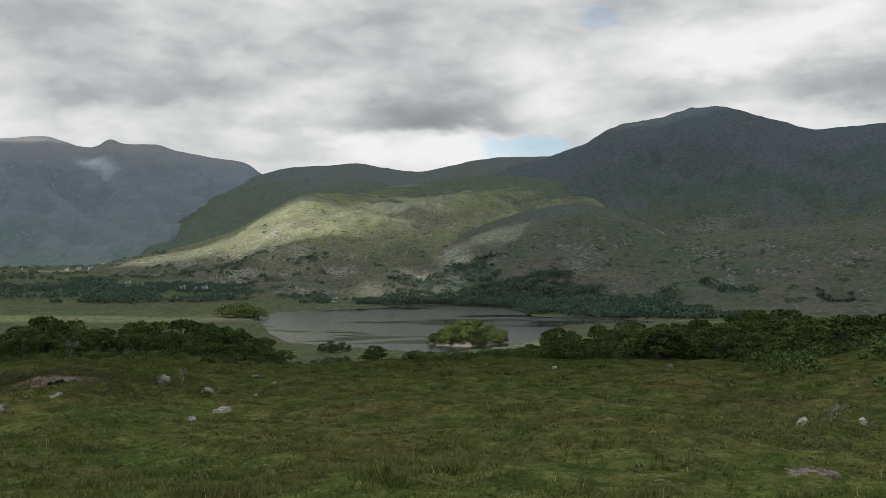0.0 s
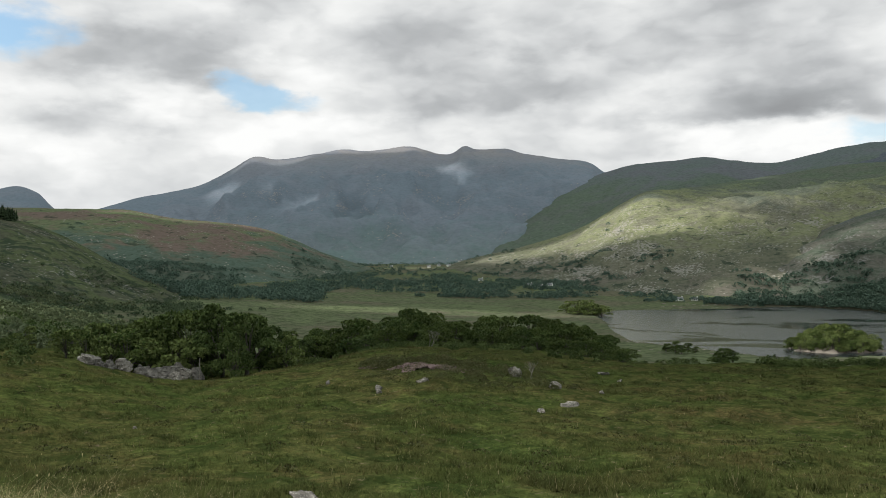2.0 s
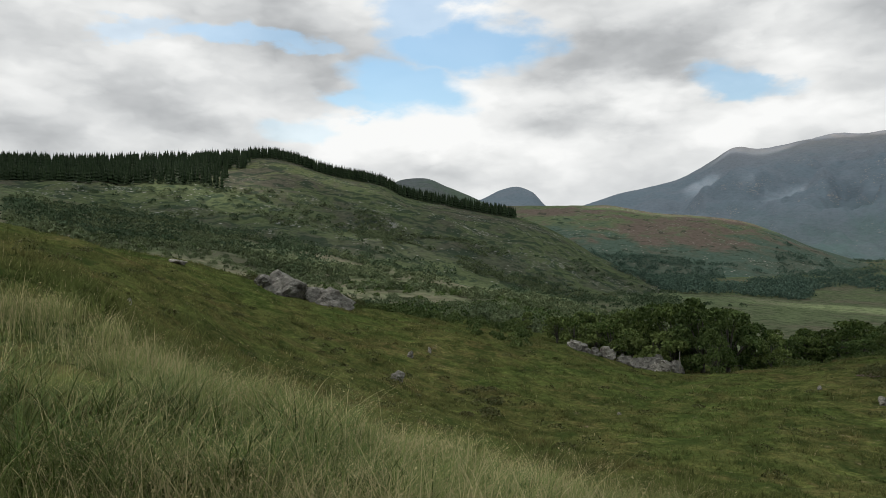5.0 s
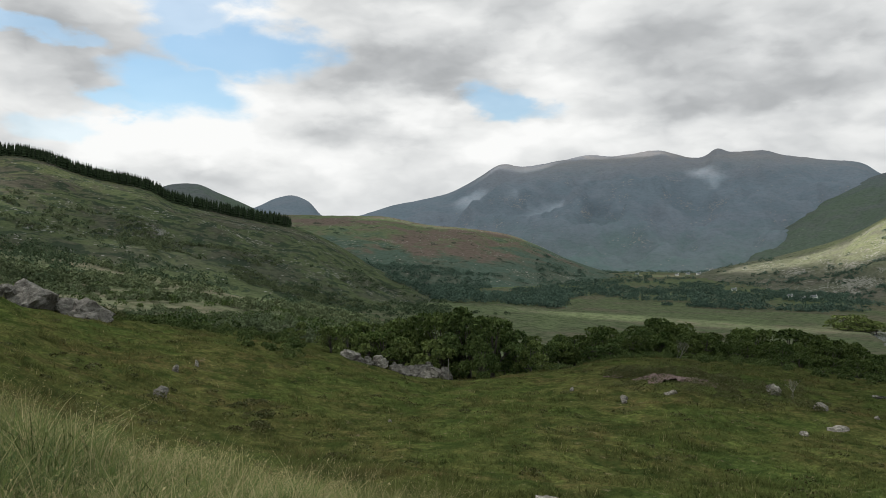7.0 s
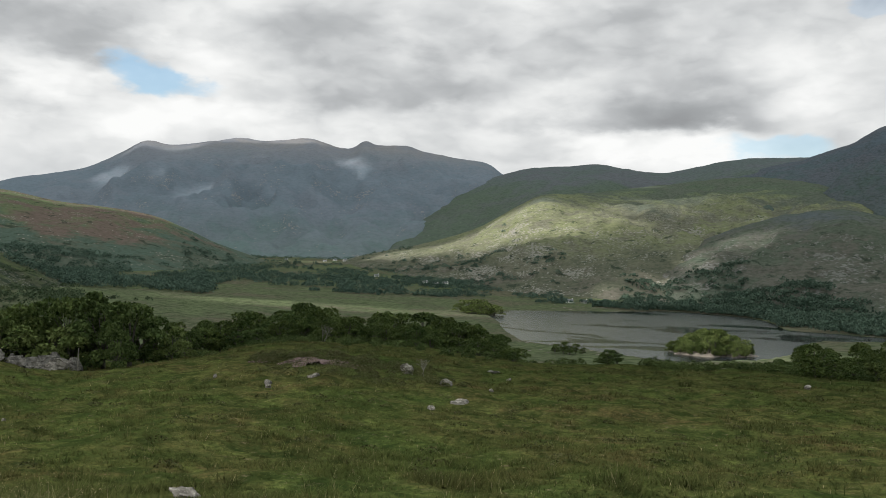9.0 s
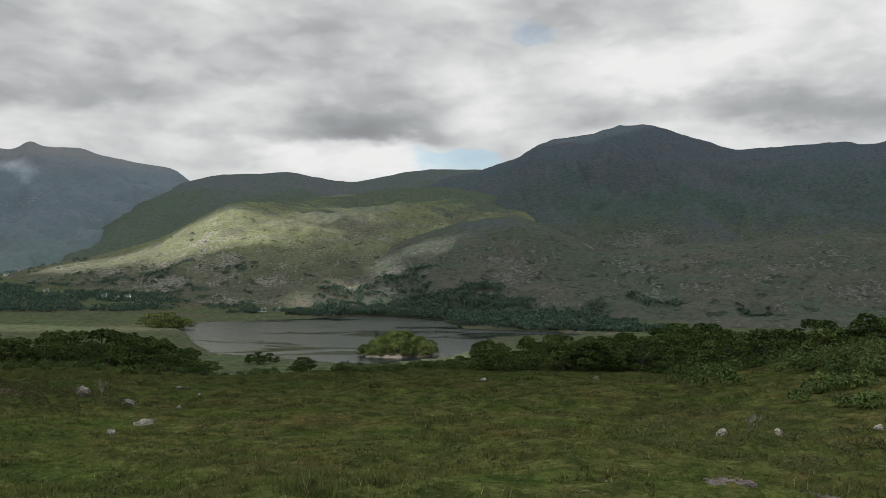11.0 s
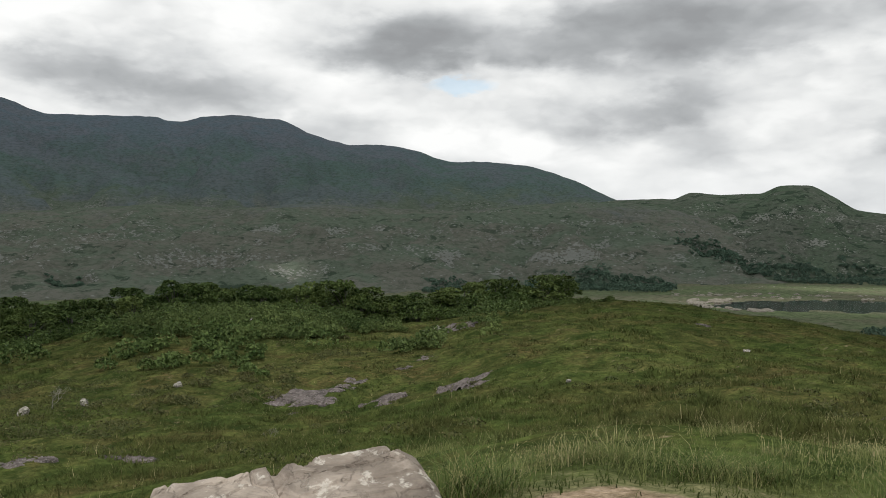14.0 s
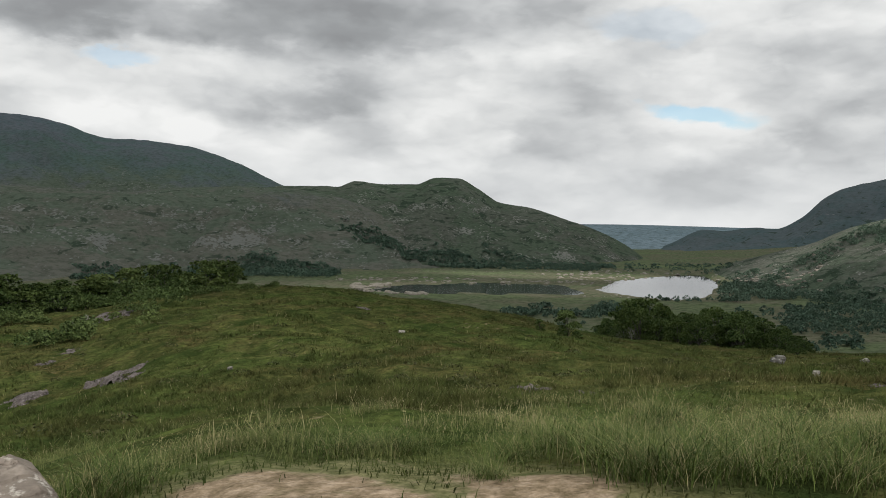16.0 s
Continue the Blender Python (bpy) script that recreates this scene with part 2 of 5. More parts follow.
        chips = k.noise(squash, 0.11 * scale, 4.0, 0.62)
        where = k.noise(squash, 0.012 * scale, 4.0, 0.6)
        show = k.math("ADD", k.math("MULTIPLY", chips, 0.62), k.math("MULTIPLY", where, 0.40))
        show = k.math("ADD", show, k.math("MULTIPLY", steep, 0.12))
        stone = k.smooth(show, 0.640 - rocky, 0.675 - rocky)
        col = k.mix(k.math("MULTIPLY", stone, 0.85), col, k.mix(fine, rock, tuple(c * 0.55 for c in rock)))
        h = k.math("ADD", k.math("MULTIPLY", mid, 0.6), k.math("MULTIPLY", chips, 0.4))
        return col, 0.95, h, 0.8, (7.0 if grain > 0.45 else 3.5) / scale, {"Specular IOR Level": 0.0}
    return surface(name, build)


def upland(name, belts, rock, rocky=0.0, scale=1.0, shrubs=0.0, grain=0.5, bare=900.0):
    """Hill vegetation in belts by altitude, some tints holding haze, sun or shade: rows of height, width of the change,
    two colours that mingle.
    """
    def build(k, pos):
        broad = k.noise(pos, 0.0035 * scale, 4.0, 0.6, 0.4)
        squash = k.vmath("MULTIPLY", pos, (1.0, 1.0, 2.6))
        mid = k.noise(squash, 0.014 * scale, 6.0, 0.66, 0.4)
        fine = k.noise(squash, 0.075 * scale, 5.0, 0.7)
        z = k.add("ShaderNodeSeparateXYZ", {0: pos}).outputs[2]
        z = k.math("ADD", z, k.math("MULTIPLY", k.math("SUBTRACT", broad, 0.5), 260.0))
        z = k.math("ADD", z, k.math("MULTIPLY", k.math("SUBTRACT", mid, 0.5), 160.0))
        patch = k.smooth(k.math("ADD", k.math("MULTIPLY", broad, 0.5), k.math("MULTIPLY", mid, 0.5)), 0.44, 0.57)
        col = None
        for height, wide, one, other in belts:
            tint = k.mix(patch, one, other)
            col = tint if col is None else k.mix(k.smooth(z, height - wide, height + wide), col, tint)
        col = k.mix(k.smooth(fine, 0.42, 0.66), col, k.mix(grain, col, (0.020, 0.029, 0.018)))
        where = k.noise(squash, 0.0085 * scale, 4.0, 0.6)
        if shrubs:      # dark heather, gorse and holly in hollows
            clump = k.noise(squash, 0.024 * scale, 5.0, 0.62, 0.5)
            hollow = k.math("MULTIPLY", k.smooth(clump, 0.615 - shrubs, 0.665 - shrubs), k.math("SUBTRACT", 0.72, k.math("MULTIPLY", k.smooth(z, bare - 60.0, bare + 60.0), 0.72)))
            col = k.mix(hollow, col, (0.024, 0.038, 0.026))
        # ledges and loose boulders
        chips = k.noise(squash, 0.12 * scale, 4.0, 0.62)
        show = k.math("ADD", k.math("MULTIPLY", chips, 0.62), k.math("MULTIPLY", where, 0.40))
        steep = k.math("SUBTRACT", 0.90, k.add("ShaderNodeSeparateXYZ", {0: k.add("ShaderNodeNewGeometry").outputs["Normal"]}).outputs[2])
        show = k.math("ADD", show, k.math("MULTIPLY", k.math("MAXIMUM", steep, 0.0), 0.35))
        ledge = k.smooth(show, 0.625 - rocky, 0.650 - rocky)
        cell = k.add("ShaderNodeTexVoronoi", {"Vector": squash, "Scale": 0.085 * scale})
        pick = k.math("ADD", k.add("ShaderNodeSeparateXYZ", {0: cell.outputs["Color"]}).outputs[0], k.math("MULTIPLY", k.math("SUBTRACT", where, 0.5), 1.7))
        stone = k.math("MULTIPLY", k.smooth(cell.outputs["Distance"], 0.30, 0.16), k.smooth(pick, 0.80 - rocky * 3, 0.90 - rocky * 3))
        stone = k.math("MULTIPLY", k.math("MAXIMUM", stone, ledge), k.math("SUBTRACT", 1.0, k.math("MULTIPLY", k.smooth(z, bare - 60.0, bare + 90.0), 0.88)))
        col = k.mix(k.math("MULTIPLY", stone, 0.85), col, k.mix(fine, rock, tuple(c * 0.6 for c in rock)))
        h = k.math("ADD", k.math("MULTIPLY", mid, 0.6), k.math("MULTIPLY", chips, 0.4))
        return col, 0.95, h, 0.8, 6.0 / scale, {"Specular IOR Level": 0.0}
    return surface(name, build)


def leaf_material(name, dark, light, size, upright=0.0, vary=0.34):
    def build(k, pos):
        one = k.add("ShaderNodeNewGeometry").outputs["Random Per Island"]
        each = k.add("ShaderNodeObjectInfo").outputs["Random"]
        clump = k.noise(pos, size, 3.0, 0.6)
        f = k.math("ADD", k.math("MULTIPLY", one, vary), k.math("MULTIPLY", clump, 1 - vary))
        col = k.ramp(f, (0.28, dark), (0.72, light))
        col = k.mix(k.math("MULTIPLY", each, 0.45), col, k.mix(0.5, col, (0.055, 0.06, 0.02)))
        return col, 0.7, None, 0, 0, {"Specular IOR Level": 0.06, "upright": upright}
    return surface(name, build)


def rock_build(pale, dark, lichen, relief=0.07, grain=13.0):
    def build(k, pos):
        a = k.noise(pos, 1.6, 7.0, 0.68, 0.4)
        b = k.noise(pos, grain, 6.0, 0.72)
        strata = k.noise(k.vmath("MULTIPLY", pos, (1.2, 1.2, 7.0)), 2.2, 5.0, 0.6, 0.6)
        split = k.math("ABSOLUTE", k.math("SUBTRACT", k.noise(pos, 2.3, 5.0, 0.65, 0.2), 0.5))
        col = k.ramp(a, (0.34, dark), (0.48, tuple((p + d) / 2 for p, d in zip(pale, dark))), (0.60, pale))
        col = k.mix(k.math("MULTIPLY", k.smooth(strata, 0.56, 0.44), 0.35), col, tuple(c * 0.6 for c in dark))
        col = k.mix(k.math("MULTIPLY", k.smooth(b, 0.54, 0.62), 0.65), col, lichen)
        col = k.mix(k.math("MULTIPLY", k.smooth(split, 0.008, 0.0), 0.25), col, tuple(c * 0.35 for c in dark))
        h = k.math("ADD", k.math("ADD", k.math("MULTIPLY", a, 0.5), k.math("MULTIPLY", b, 0.2)), k.math("MULTIPLY", strata, 0.4))
        h = k.math("ADD", h, k.math("MULTIPLY", k.smooth(split, 0.0, 0.02), 0.10))
        return col, 0.9, h, 1.0, relief, {"Specular IOR Level": 0.2}
    return build


MEADOW = surface("meadow_grass", meadow_build)
VALLEY = hillside("valley_pasture", (0.108, 0.130, 0.072), (0.118, 0.112, 0.080), (0.098, 0.110, 0.068), (0.28, 0.27, 0.25), -0.05, 1.6)
HILL_NEAR = upland("hill_heath_and_bracken", [(-90, 1, (0.080, 0.096, 0.050), (0.072, 0.076, 0.054)), (75, 45, (0.104, 0.116, 0.058), (0.080, 0.074, 0.058))], (0.28, 0.27, 0.255), 0.015, 2.0, 0.105)
SLOPE = upland("crag_slope", [(-90, 1, (0.072, 0.090, 0.066), (0.090, 0.092, 0.080)), (60, 50, (0.074, 0.098, 0.068), (0.092, 0.100, 0.082))], (0.24, 0.235, 0.22), 0.0, 1.3, 0.07)
# pale grass whose middle belt also holds sunlight, its browner foot shadow
SPUR = upland("sun_tinted_spur_pasture", [(-90, 1, (0.104, 0.108, 0.080), (0.120, 0.112, 0.094)), (5, 45, (0.170, 0.182, 0.104), (0.142, 0.140, 0.106)), (165, 40, (0.088, 0.114, 0.082), (0.098, 0.112, 0.090))], (0.31, 0.30, 0.27), 0.03, 1.4, 0.03, 0.4, 130.0)
# moor colours, the upper belt turned bluer to paint in haze
CREST = upland("hazed_high_moor", [(-90, 1, (0.092, 0.118, 0.092), (0.100, 0.114, 0.104)), (260, 80, (0.104, 0.124, 0.126), (0.112, 0.120, 0.134))], (0.26, 0.25, 0.24), -0.03, 0.9, 0.0, 0.3, 100.0)
# distance haze mixed into the scree's blue-grey; top belt paler for the lit ridge
FAR = upland("far_mountain_hazed_scree", [(-90, 1, (0.128, 0.174, 0.176), (0.146, 0.178, 0.190)), (110, 110, (0.150, 0.184, 0.224), (0.166, 0.192, 0.232)), (440, 90, (0.225, 0.218, 0.230), (0.188, 0.198, 0.230))], (0.34, 0.32, 0.315), -0.06, 0.7, 0.0, 0.15)
EAST = upland("dark_wooded_shoulder", [(-90, 1, (0.066, 0.088, 0.096), (0.080, 0.094, 0.104))], (0.17, 0.17, 0.18), -0.06, 0.9, 0.02, 0.3)
# heather belts; the blue added to the middle and upper ones is painted haze
UPLAND = upland("hazed_heather_upland", [(-90, 1, (0.086, 0.102, 0.080), (0.106, 0.104, 0.090)), (105, 50, (0.072, 0.102, 0.096), (0.086, 0.102, 0.110)), (260, 100, (0.082, 0.102, 0.126), (0.094, 0.103, 0.124))], (0.215, 0.212, 0.205), 0.005, 1.2, 0.03, 0.42, 70.0)
# red-brown heath above; the darker lower belt has the ridge's shadow painted in
RED = upland("burnt_heath_shaded_foot", [(-90, 1, (0.078, 0.108, 0.088), (0.090, 0.104, 0.082)), (42, 30, (0.112, 0.134, 0.076), (0.136, 0.104, 0.090))], (0.32, 0.29, 0.26), 0.0, 1.2, 0.03, 0.35)
# the haze over the lowland is put into its pale blue base colour
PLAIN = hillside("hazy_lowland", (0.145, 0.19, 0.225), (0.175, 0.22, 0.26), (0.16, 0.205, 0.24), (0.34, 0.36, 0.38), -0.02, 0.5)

LEAF_OAK = leaf_material("oak_leaves", (0.021, 0.041, 0.011), (0.108, 0.142, 0.044), 0.35, 0.0, 0.22)
LEAF_BRIGHT = leaf_material("sallow_leaves", (0.040, 0.068, 0.018), (0.165, 0.200, 0.070), 0.3)
LEAF_HOLLY = leaf_material("dark_holly_leaves", (0.024, 0.046, 0.014), (0.100, 0.138, 0.046), 0.4)
# leaf green lightened and blued, so the haze is in the colour
FAR_LEAF = leaf_material("far_wood_hazed_leaves", (0.040, 0.074, 0.058), (0.106, 0.152, 0.116), 0.05, 0.0, 0.14)
SCRUB_LEAF = leaf_material("scrub_leaves", (0.046, 0.072, 0.038), (0.165, 0.190, 0.105), 0.07, 0.0, 0.14)
DARK_SCRUB = leaf_material("dark_scrub_leaves", (0.030, 0.052, 0.030), (0.086, 0.116, 0.064), 0.06, 0.0, 0.14)
NEEDLES = leaf_material("spruce_needles", (0.010, 0.020, 0.011), (0.024, 0.040, 0.020), 0.05)
RUSH_DARK = leaf_material("green_rush_blades", (0.026, 0.052, 0.012), (0.112, 0.145, 0.040), 0.6)
FERN = leaf_material("bracken_fronds", (0.018, 0.038, 0.012), (0.125, 0.160, 0.056), 0.16, 0.0, 0.20)
HEATHER = leaf_material("heather_sprigs", (0.034, 0.046, 0.018), (0.098, 0.092, 0.042), 0.4)
STRAW = leaf_material("dry_grass_stems", (0.180, 0.160, 0.080), (0.420, 0.365, 0.205), 0.3, 0.4)
RUSH = leaf_material("rush_blades", (0.066, 0.090, 0.028), (0.225, 0.236, 0.094), 0.9, 0.4)


def blade_build(k, pos):
    col, mid = meadow_tints(k, pos)
    one = k.add("ShaderNodeNewGeometry").outputs["Random Per Island"]
    col = k.mix(one, k.mix(0.12, col, (0.034, 0.056, 0.018)), k.mix(0.30, col, (0.140, 0.160, 0.062)))
    return col, 0.75, None, 0, 0, {"Specular IOR Level": 0.0, "upright": 0.72}


BLADE = surface("meadow_blades", blade_build)
BARK = surface("bark", lambda k, pos: (k.ramp(k.noise(k.vmath("MULTIPLY", pos, (6, 6, 1.2)), 2.0, 6.0, 0.7), (0.35, (0.030, 0.026, 0.021)), (0.65, (0.085, 0.077, 0.066))),
                                       0.9, k.noise(pos, 14.0, 4.0), 0.8, 0.03, {}))
ROCK_PALE = surface("pale_limestone", rock_build((0.29, 0.245, 0.212), (0.10, 0.080, 0.068), (0.44, 0.41, 0.375), 0.05, 7.0))
ROCK_GREY = surface("grey_sandstone", rock_build((0.27, 0.25, 0.225), (0.06, 0.055, 0.048), (0.46, 0.44, 0.405)))
ROCK_PURPLE = surface("purple_sandstone", rock_build((0.135, 0.113, 0.112), (0.042, 0.034, 0.033), (0.225, 0.208, 0.196)))
ROCK_PINK = surface("pink_sandstone", rock_build((0.165, 0.112, 0.108), (0.055, 0.038, 0.036), (0.24, 0.205, 0.19)))
ROCK_SHORE = surface("shore_rock", rock_build((0.25, 0.22, 0.185), (0.10, 0.088, 0.075), (0.30, 0.28, 0.25)))
ROCK_DARK = surface("weathered_sandstone", rock_build((0.18, 0.168, 0.155), (0.045, 0.042, 0.037), (0.28, 0.27, 0.25)))


def water_build(k, pos):
    ripple = k.noise(k.vmath("MULTIPLY", pos, (1.0, 0.5, 1.0)), 0.9, 4.0, 0.6)
    calm = k.noise(k.vmath("MULTIPLY", pos, (0.55, 1.0, 1.0)), 0.013, 4.0, 0.55, 0.6)
    # wind-roughened water, smooth in patches and under the lee of the eastern hills
    wind = k.math("ADD", 0.05, k.math("MULTIPLY", k.smooth(calm, 0.40, 0.46), 0.15))
    lee = k.smooth(k.add("ShaderNodeSeparateXYZ", {0: pos}).outputs[0], 380.0, 620.0)
    rough = k.math("MULTIPLY", wind, k.math("SUBTRACT", 1.0, k.math("MULTIPLY", lee, 0.75)))
    return (0.016, 0.020, 0.022), rough, ripple, 0.035, 0.3, {"IOR": 1.333, "Specular IOR Level": 0.5}


WATER = surface("lake_water", water_build)


def cloud_material():
    m = bpy.data.materials.new("cloud")
    m.use_nodes = True
    k = Nodes(m.node_tree)
    thick = k.add("ShaderNodeAttribute", attribute_name="thickness").outputs["Fac"]
    clear = k.add("ShaderNodeBsdfTransparent").outputs[0]
    white = k.add("ShaderNodeBsdfTranslucent", {0: (0.452, 0.497, 0.505, 1)}).outputs[0]
    k.add("ShaderNodeOutputMaterial", {0: k.add("ShaderNodeMixShader", {0: thick, 1: clear, 2: white}).outputs[0]})
    return m


CLOUD = cloud_material()

# ---- shape of the land ----
def lattice(ix, iy, seed):
    n = (ix.astype(np.int64) * 374761393 + iy.astype(np.int64) * 668265263 + seed * 982451653) & 0xFFFFFFFF
    n = ((n ^ (n >> 13)) * 1274126177) & 0xFFFFFFFF
    return ((n ^ (n >> 16)) & 0xFFFF) / 65535.0


def value_noise(x, y, seed=0):
    ix, iy = np.floor(x), np.floor(y)
    fx, fy = x - ix, y - iy
    fx, fy = fx * fx * (3 - 2 * fx), fy * fy * (3 - 2 * fy)
    a, b = lattice(ix, iy, seed), lattice(ix + 1, iy, seed)
    c, d = lattice(ix, iy + 1, seed), lattice(ix + 1, iy + 1, seed)
    return (a + (b - a) * fx) * (1 - fy) + (c + (d - c) * fx) * fy


def fractal(x, y, size, octaves=5, seed=0, rough=0.5):
    """Smooth noise of about -1 to 1 whose largest lumps are size metres wide."""
    total, amp, norm = 0.0, 1.0, 0.0
    x, y = np.asarray(x, float) / size, np.asarray(y, float) / size
    for i in range(octaves):
        total = total + amp * (value_noise(x + 17.3 * i, y - 9.1 * i, seed + i) * 2 - 1)
        norm += amp
        amp *= rough
        x, y = x * 2.03, y * 2.03
    return total / norm * 1.6


def smooth_step(x, lo, hi):
    t = np.clip((x - lo) / (hi - lo), 0, 1)
    return t * t * (3 - 2 * t)


LAKE_Z = EYE - 70.0
# headings (left positive) for which the ground's height below the lens is given, ring by ring
HEADS = [-180, -140, -110, -101, -92, -85, -78, -70, -63, -55, -47, -40, -32, -22, -10, 0, 10, 18, 26, 33, 40, 48, 54, 60, 66, 74, 80, 90, 110, 140, 180]
RINGS = [
    (0.0, [-1.6] * 31),
    (2.5, [-1.6] * 31),
    (5.0, [-1.6, -1.6, -1.6, -1.6, -1.6, -1.6, -1.6, -1.6, -1.6, -1.65, -1.75, -1.9, -2, -2, -2, -2, -2, -2, -2, -1.95, -1.9, -1.85, -1.8, -1.75, -1.7, -1.6, -1.5, -1.5, -1.6, -1.6, -1.6]),
    (9.0, [-1.6, -1.6, -1.7, -1.85, -1.95, -2.05, -2.1, -2.1, -2.15, -2.3, -2.6, -2.9, -3.1, -3.2, -3.2, -3.2, -3.2, -3.2, -3.2, -3.1, -2.9, -2.6, -2.35, -2.05, -1.75, -1.35, -1.0, -0.9, -1.5, -1.6, -1.6]),
    (14.0, [-1.5, -1.5, -2.2, -2.6, -2.9, -3.0, -3.05, -3.1, -3.15, -3.4, -3.7, -4.0, -4.3, -4.4, -4.4, -4.4, -4.4, -4.4, -4.4, -4.3, -4.1, -3.9, -3.6, -3.2, -2.7, -1.7, -0.8, -0.3, -1.0, -1.5, -1.5]),
    (23.0, [-1.0, -1.3, -3.0, -3.8, -4.1, -4.3, -4.4, -4.5, -4.6, -4.9, -5.3, -5.7, -6.0, -6.3, -6.3, -6.3, -6.3, -6.3, -6.3, -6.2, -6.0, -5.8, -5.4, -4.8, -4.0, -2.1, -0.6, 0.3, 0.0, -0.5, -1.0]),
    (45.0, [1, 0, -5, -6.3, -6.6, -6.5, -6.2, -6.0, -6.0, -6.6, -7.9, -8.3, -8.4, -8.5, -8.7, -8.8, -8.8, -8.6, -8.3, -8.3, -8.3, -7.9, -7.2, -6.3, -4.8, -2.0, 0.2, 2, 2, 1, 1]),
    (75.0, [4, 2, -8, -10, -10, -9.6, -7.9, -6.7, -5.8, -6.9, -8.0, -7.6, -7.6, -9.6, -10.2, -10.4, -10.6, -9.8, -8.6, -9.6, -10.6, -8.4, -6.6, -5.2, -3.4, -0.3, 0.9, 3, 4, 3, 4]),
    (105.0, [8, 5, -11, -14, -14.3, -14.5, -12, -10, -8.6, -10, -11, -10.3, -10.2, -12.5, -13, -12.7, -13.6, -12, -11.3, -13.5, -14, -11, -8.8, -7.6, -6, -2.5, -0.5, 4, 8, 7, 8]),
    (170.0, [16, 10, -18, -22, -23, -23, -22, -20, -18, -18, -18, -17.5, -17.5, -18.5, -21, -22, -22, -19.5, -18.8, -20, -20, -15.5, -13, -12, -10.5, -7, -4, 5, 16, 16, 16]),
    (300.0, [40, 25, -35, -40, -42, -42, -42, -40, -38, -38, -38, -38, -38, -39, -41, -42, -42, -40, -38, -34, -29, -23, -18.5, -15.5, -12, -4, 2, 15, 35, 40, 40]),
    (450.0, [70, 50, -50, -55, -60, -61, -61, -61, -61, -61, -61, -61, -61, -61, -61, -60, -60, -58, -54, -48, -40, -30, -22, -15, -8, 4, 10, 30, 60, 70, 70]),
    (600.0, [90, 70, -60, -64, -68, -69, -69, -69, -69, -69, -69, -69, -69, -69, -69, -69, -68.5, -66, -62, -56, -47, -36, -24, -10, 2, 18, 28, 50, 80, 90, 90]),
    (1000.0, [120, 100, -50, -60, -68, -69, -69, -69, -69, -69, -69, -69, -69, -69, -69, -69, -68.5, -66.5, -60, -54, -47, -38, -25, -5, 15, 40, 60, 80, 110, 120, 120]),
    (1600.0, [140, 120, -20, -40, -64, -67, -67, -67, -65, -62, -60, -60, -60, -60, -62, -64, -62, -55, -47, -44, -42, -36, -24, 0, 20, 45, 65, 90, 130, 140, 140]),
    (2600.0, [150, 130, 0, -20, -50, -60, -60, -58, -50, -45, -40, -40, -40, -40, -40, -40, -35, -22, -18, -22, -30, -32, -20, 0, 20, 45, 65, 90, 130, 150, 150]),
    (4700.0, [150, 130, 10, -40, -60, -60, -60, -60, -40, 0, 0, 0, 0, 0, 0, 0, 0, 0, 0, 0, 0, 0, 0, 20, 40, 60, 80, 90, 130, 150, 150]),
    (20000.0, [100, 90, 10, -40, -60, -60, -60, -60, -40, 0, 0, 0, 0, 0, 0, 0, 0, 0, 0, 0, 0, 0, 0, 20, 40, 60, 80, 90, 90, 100, 100]),
]


def heading_of(x, y):
    return np.degrees(np.arctan2(-np.asarray(x, float), np.asarray(y, float)))


def curve(at, xs, ys):
    """A smooth curve through knots (monotone between them)."""
    xs, ys = np.asarray(xs, float), np.asarray(ys, float)
    at = np.clip(np.asarray(at, float), xs[0], xs[-1])
    d = np.diff(ys) / np.diff(xs)
    m = np.zeros_like(ys)
    m[0], m[-1] = d[0], d[-1]
    same = d[:-1] * d[1:] > 0
    m[1:-1] = np.where(same, 2 * d[:-1] * d[1:] / np.where(same, d[:-1] + d[1:], 1), 0)
    i = np.clip(np.searchsorted(xs, at, side="right") - 1, 0, len(xs) - 2)
    h = xs[i + 1] - xs[i]
    t = (at - xs[i]) / h
    return ((1 + 2 * t) * (1 - t) ** 2 * ys[i] + t * (1 - t) ** 2 * h * m[i] + t * t * (3 - 2 * t) * ys[i + 1] + t * t * (t - 1) * h * m[i + 1])


# shores: heading, distance of the near and of the far shore
LAKE_SHORE = [(-14.5, 895, 897), (-13.3, 880, 915), (-9.9, 862, 942), (-8.4, 840, 948), (-6.4, 700, 965), (-5.0, 660, 1110), (-1.0, 615, 1195), (1.0, 603, 1212),
              (4.1, 632, 1160), (6.5, 651, 1135), (8.8, 672, 1124), (10.3, 690, 1110), (11.8, 770, 1100), (12.6, 930, 1010), (13.2, 985, 990)]
EAST_SHORE = [(-91.8, 1180, 1190), (-91.2, 960, 1330), (-90.4, 905, 1396), (-88.2, 884, 1330), (-86.5, 905, 1240), (-85.4, 935, 1180), (-84.2, 962, 1010), (-83.6, 985, 990)]
MARSH_SHORE = [(-83.0, 930, 935), (-81.0, 890, 1040), (-76.0, 880, 1050), (-72.0, 860, 1010), (-69.0, 900, 960), (-67.5, 930, 935)]


def shore_depth(r, az, shore, ragged):
    a = [s[0] for s in shore]
    near, far = curve(az, a, [s[1] for s in shore]), curve(az, a, [s[2] for s in shore])
    inside = np.minimum(r - near, far - r)
    return np.where((az < a[0]) | (az > a[-1]), -500.0, inside + ragged)


def ground_height(x, y):
    x, y = np.asarray(x, float), np.asarray(y, float)
    r, az = np.hypot(x, y), heading_of(x, y)
    radii = np.array([g[0] for g in RINGS])
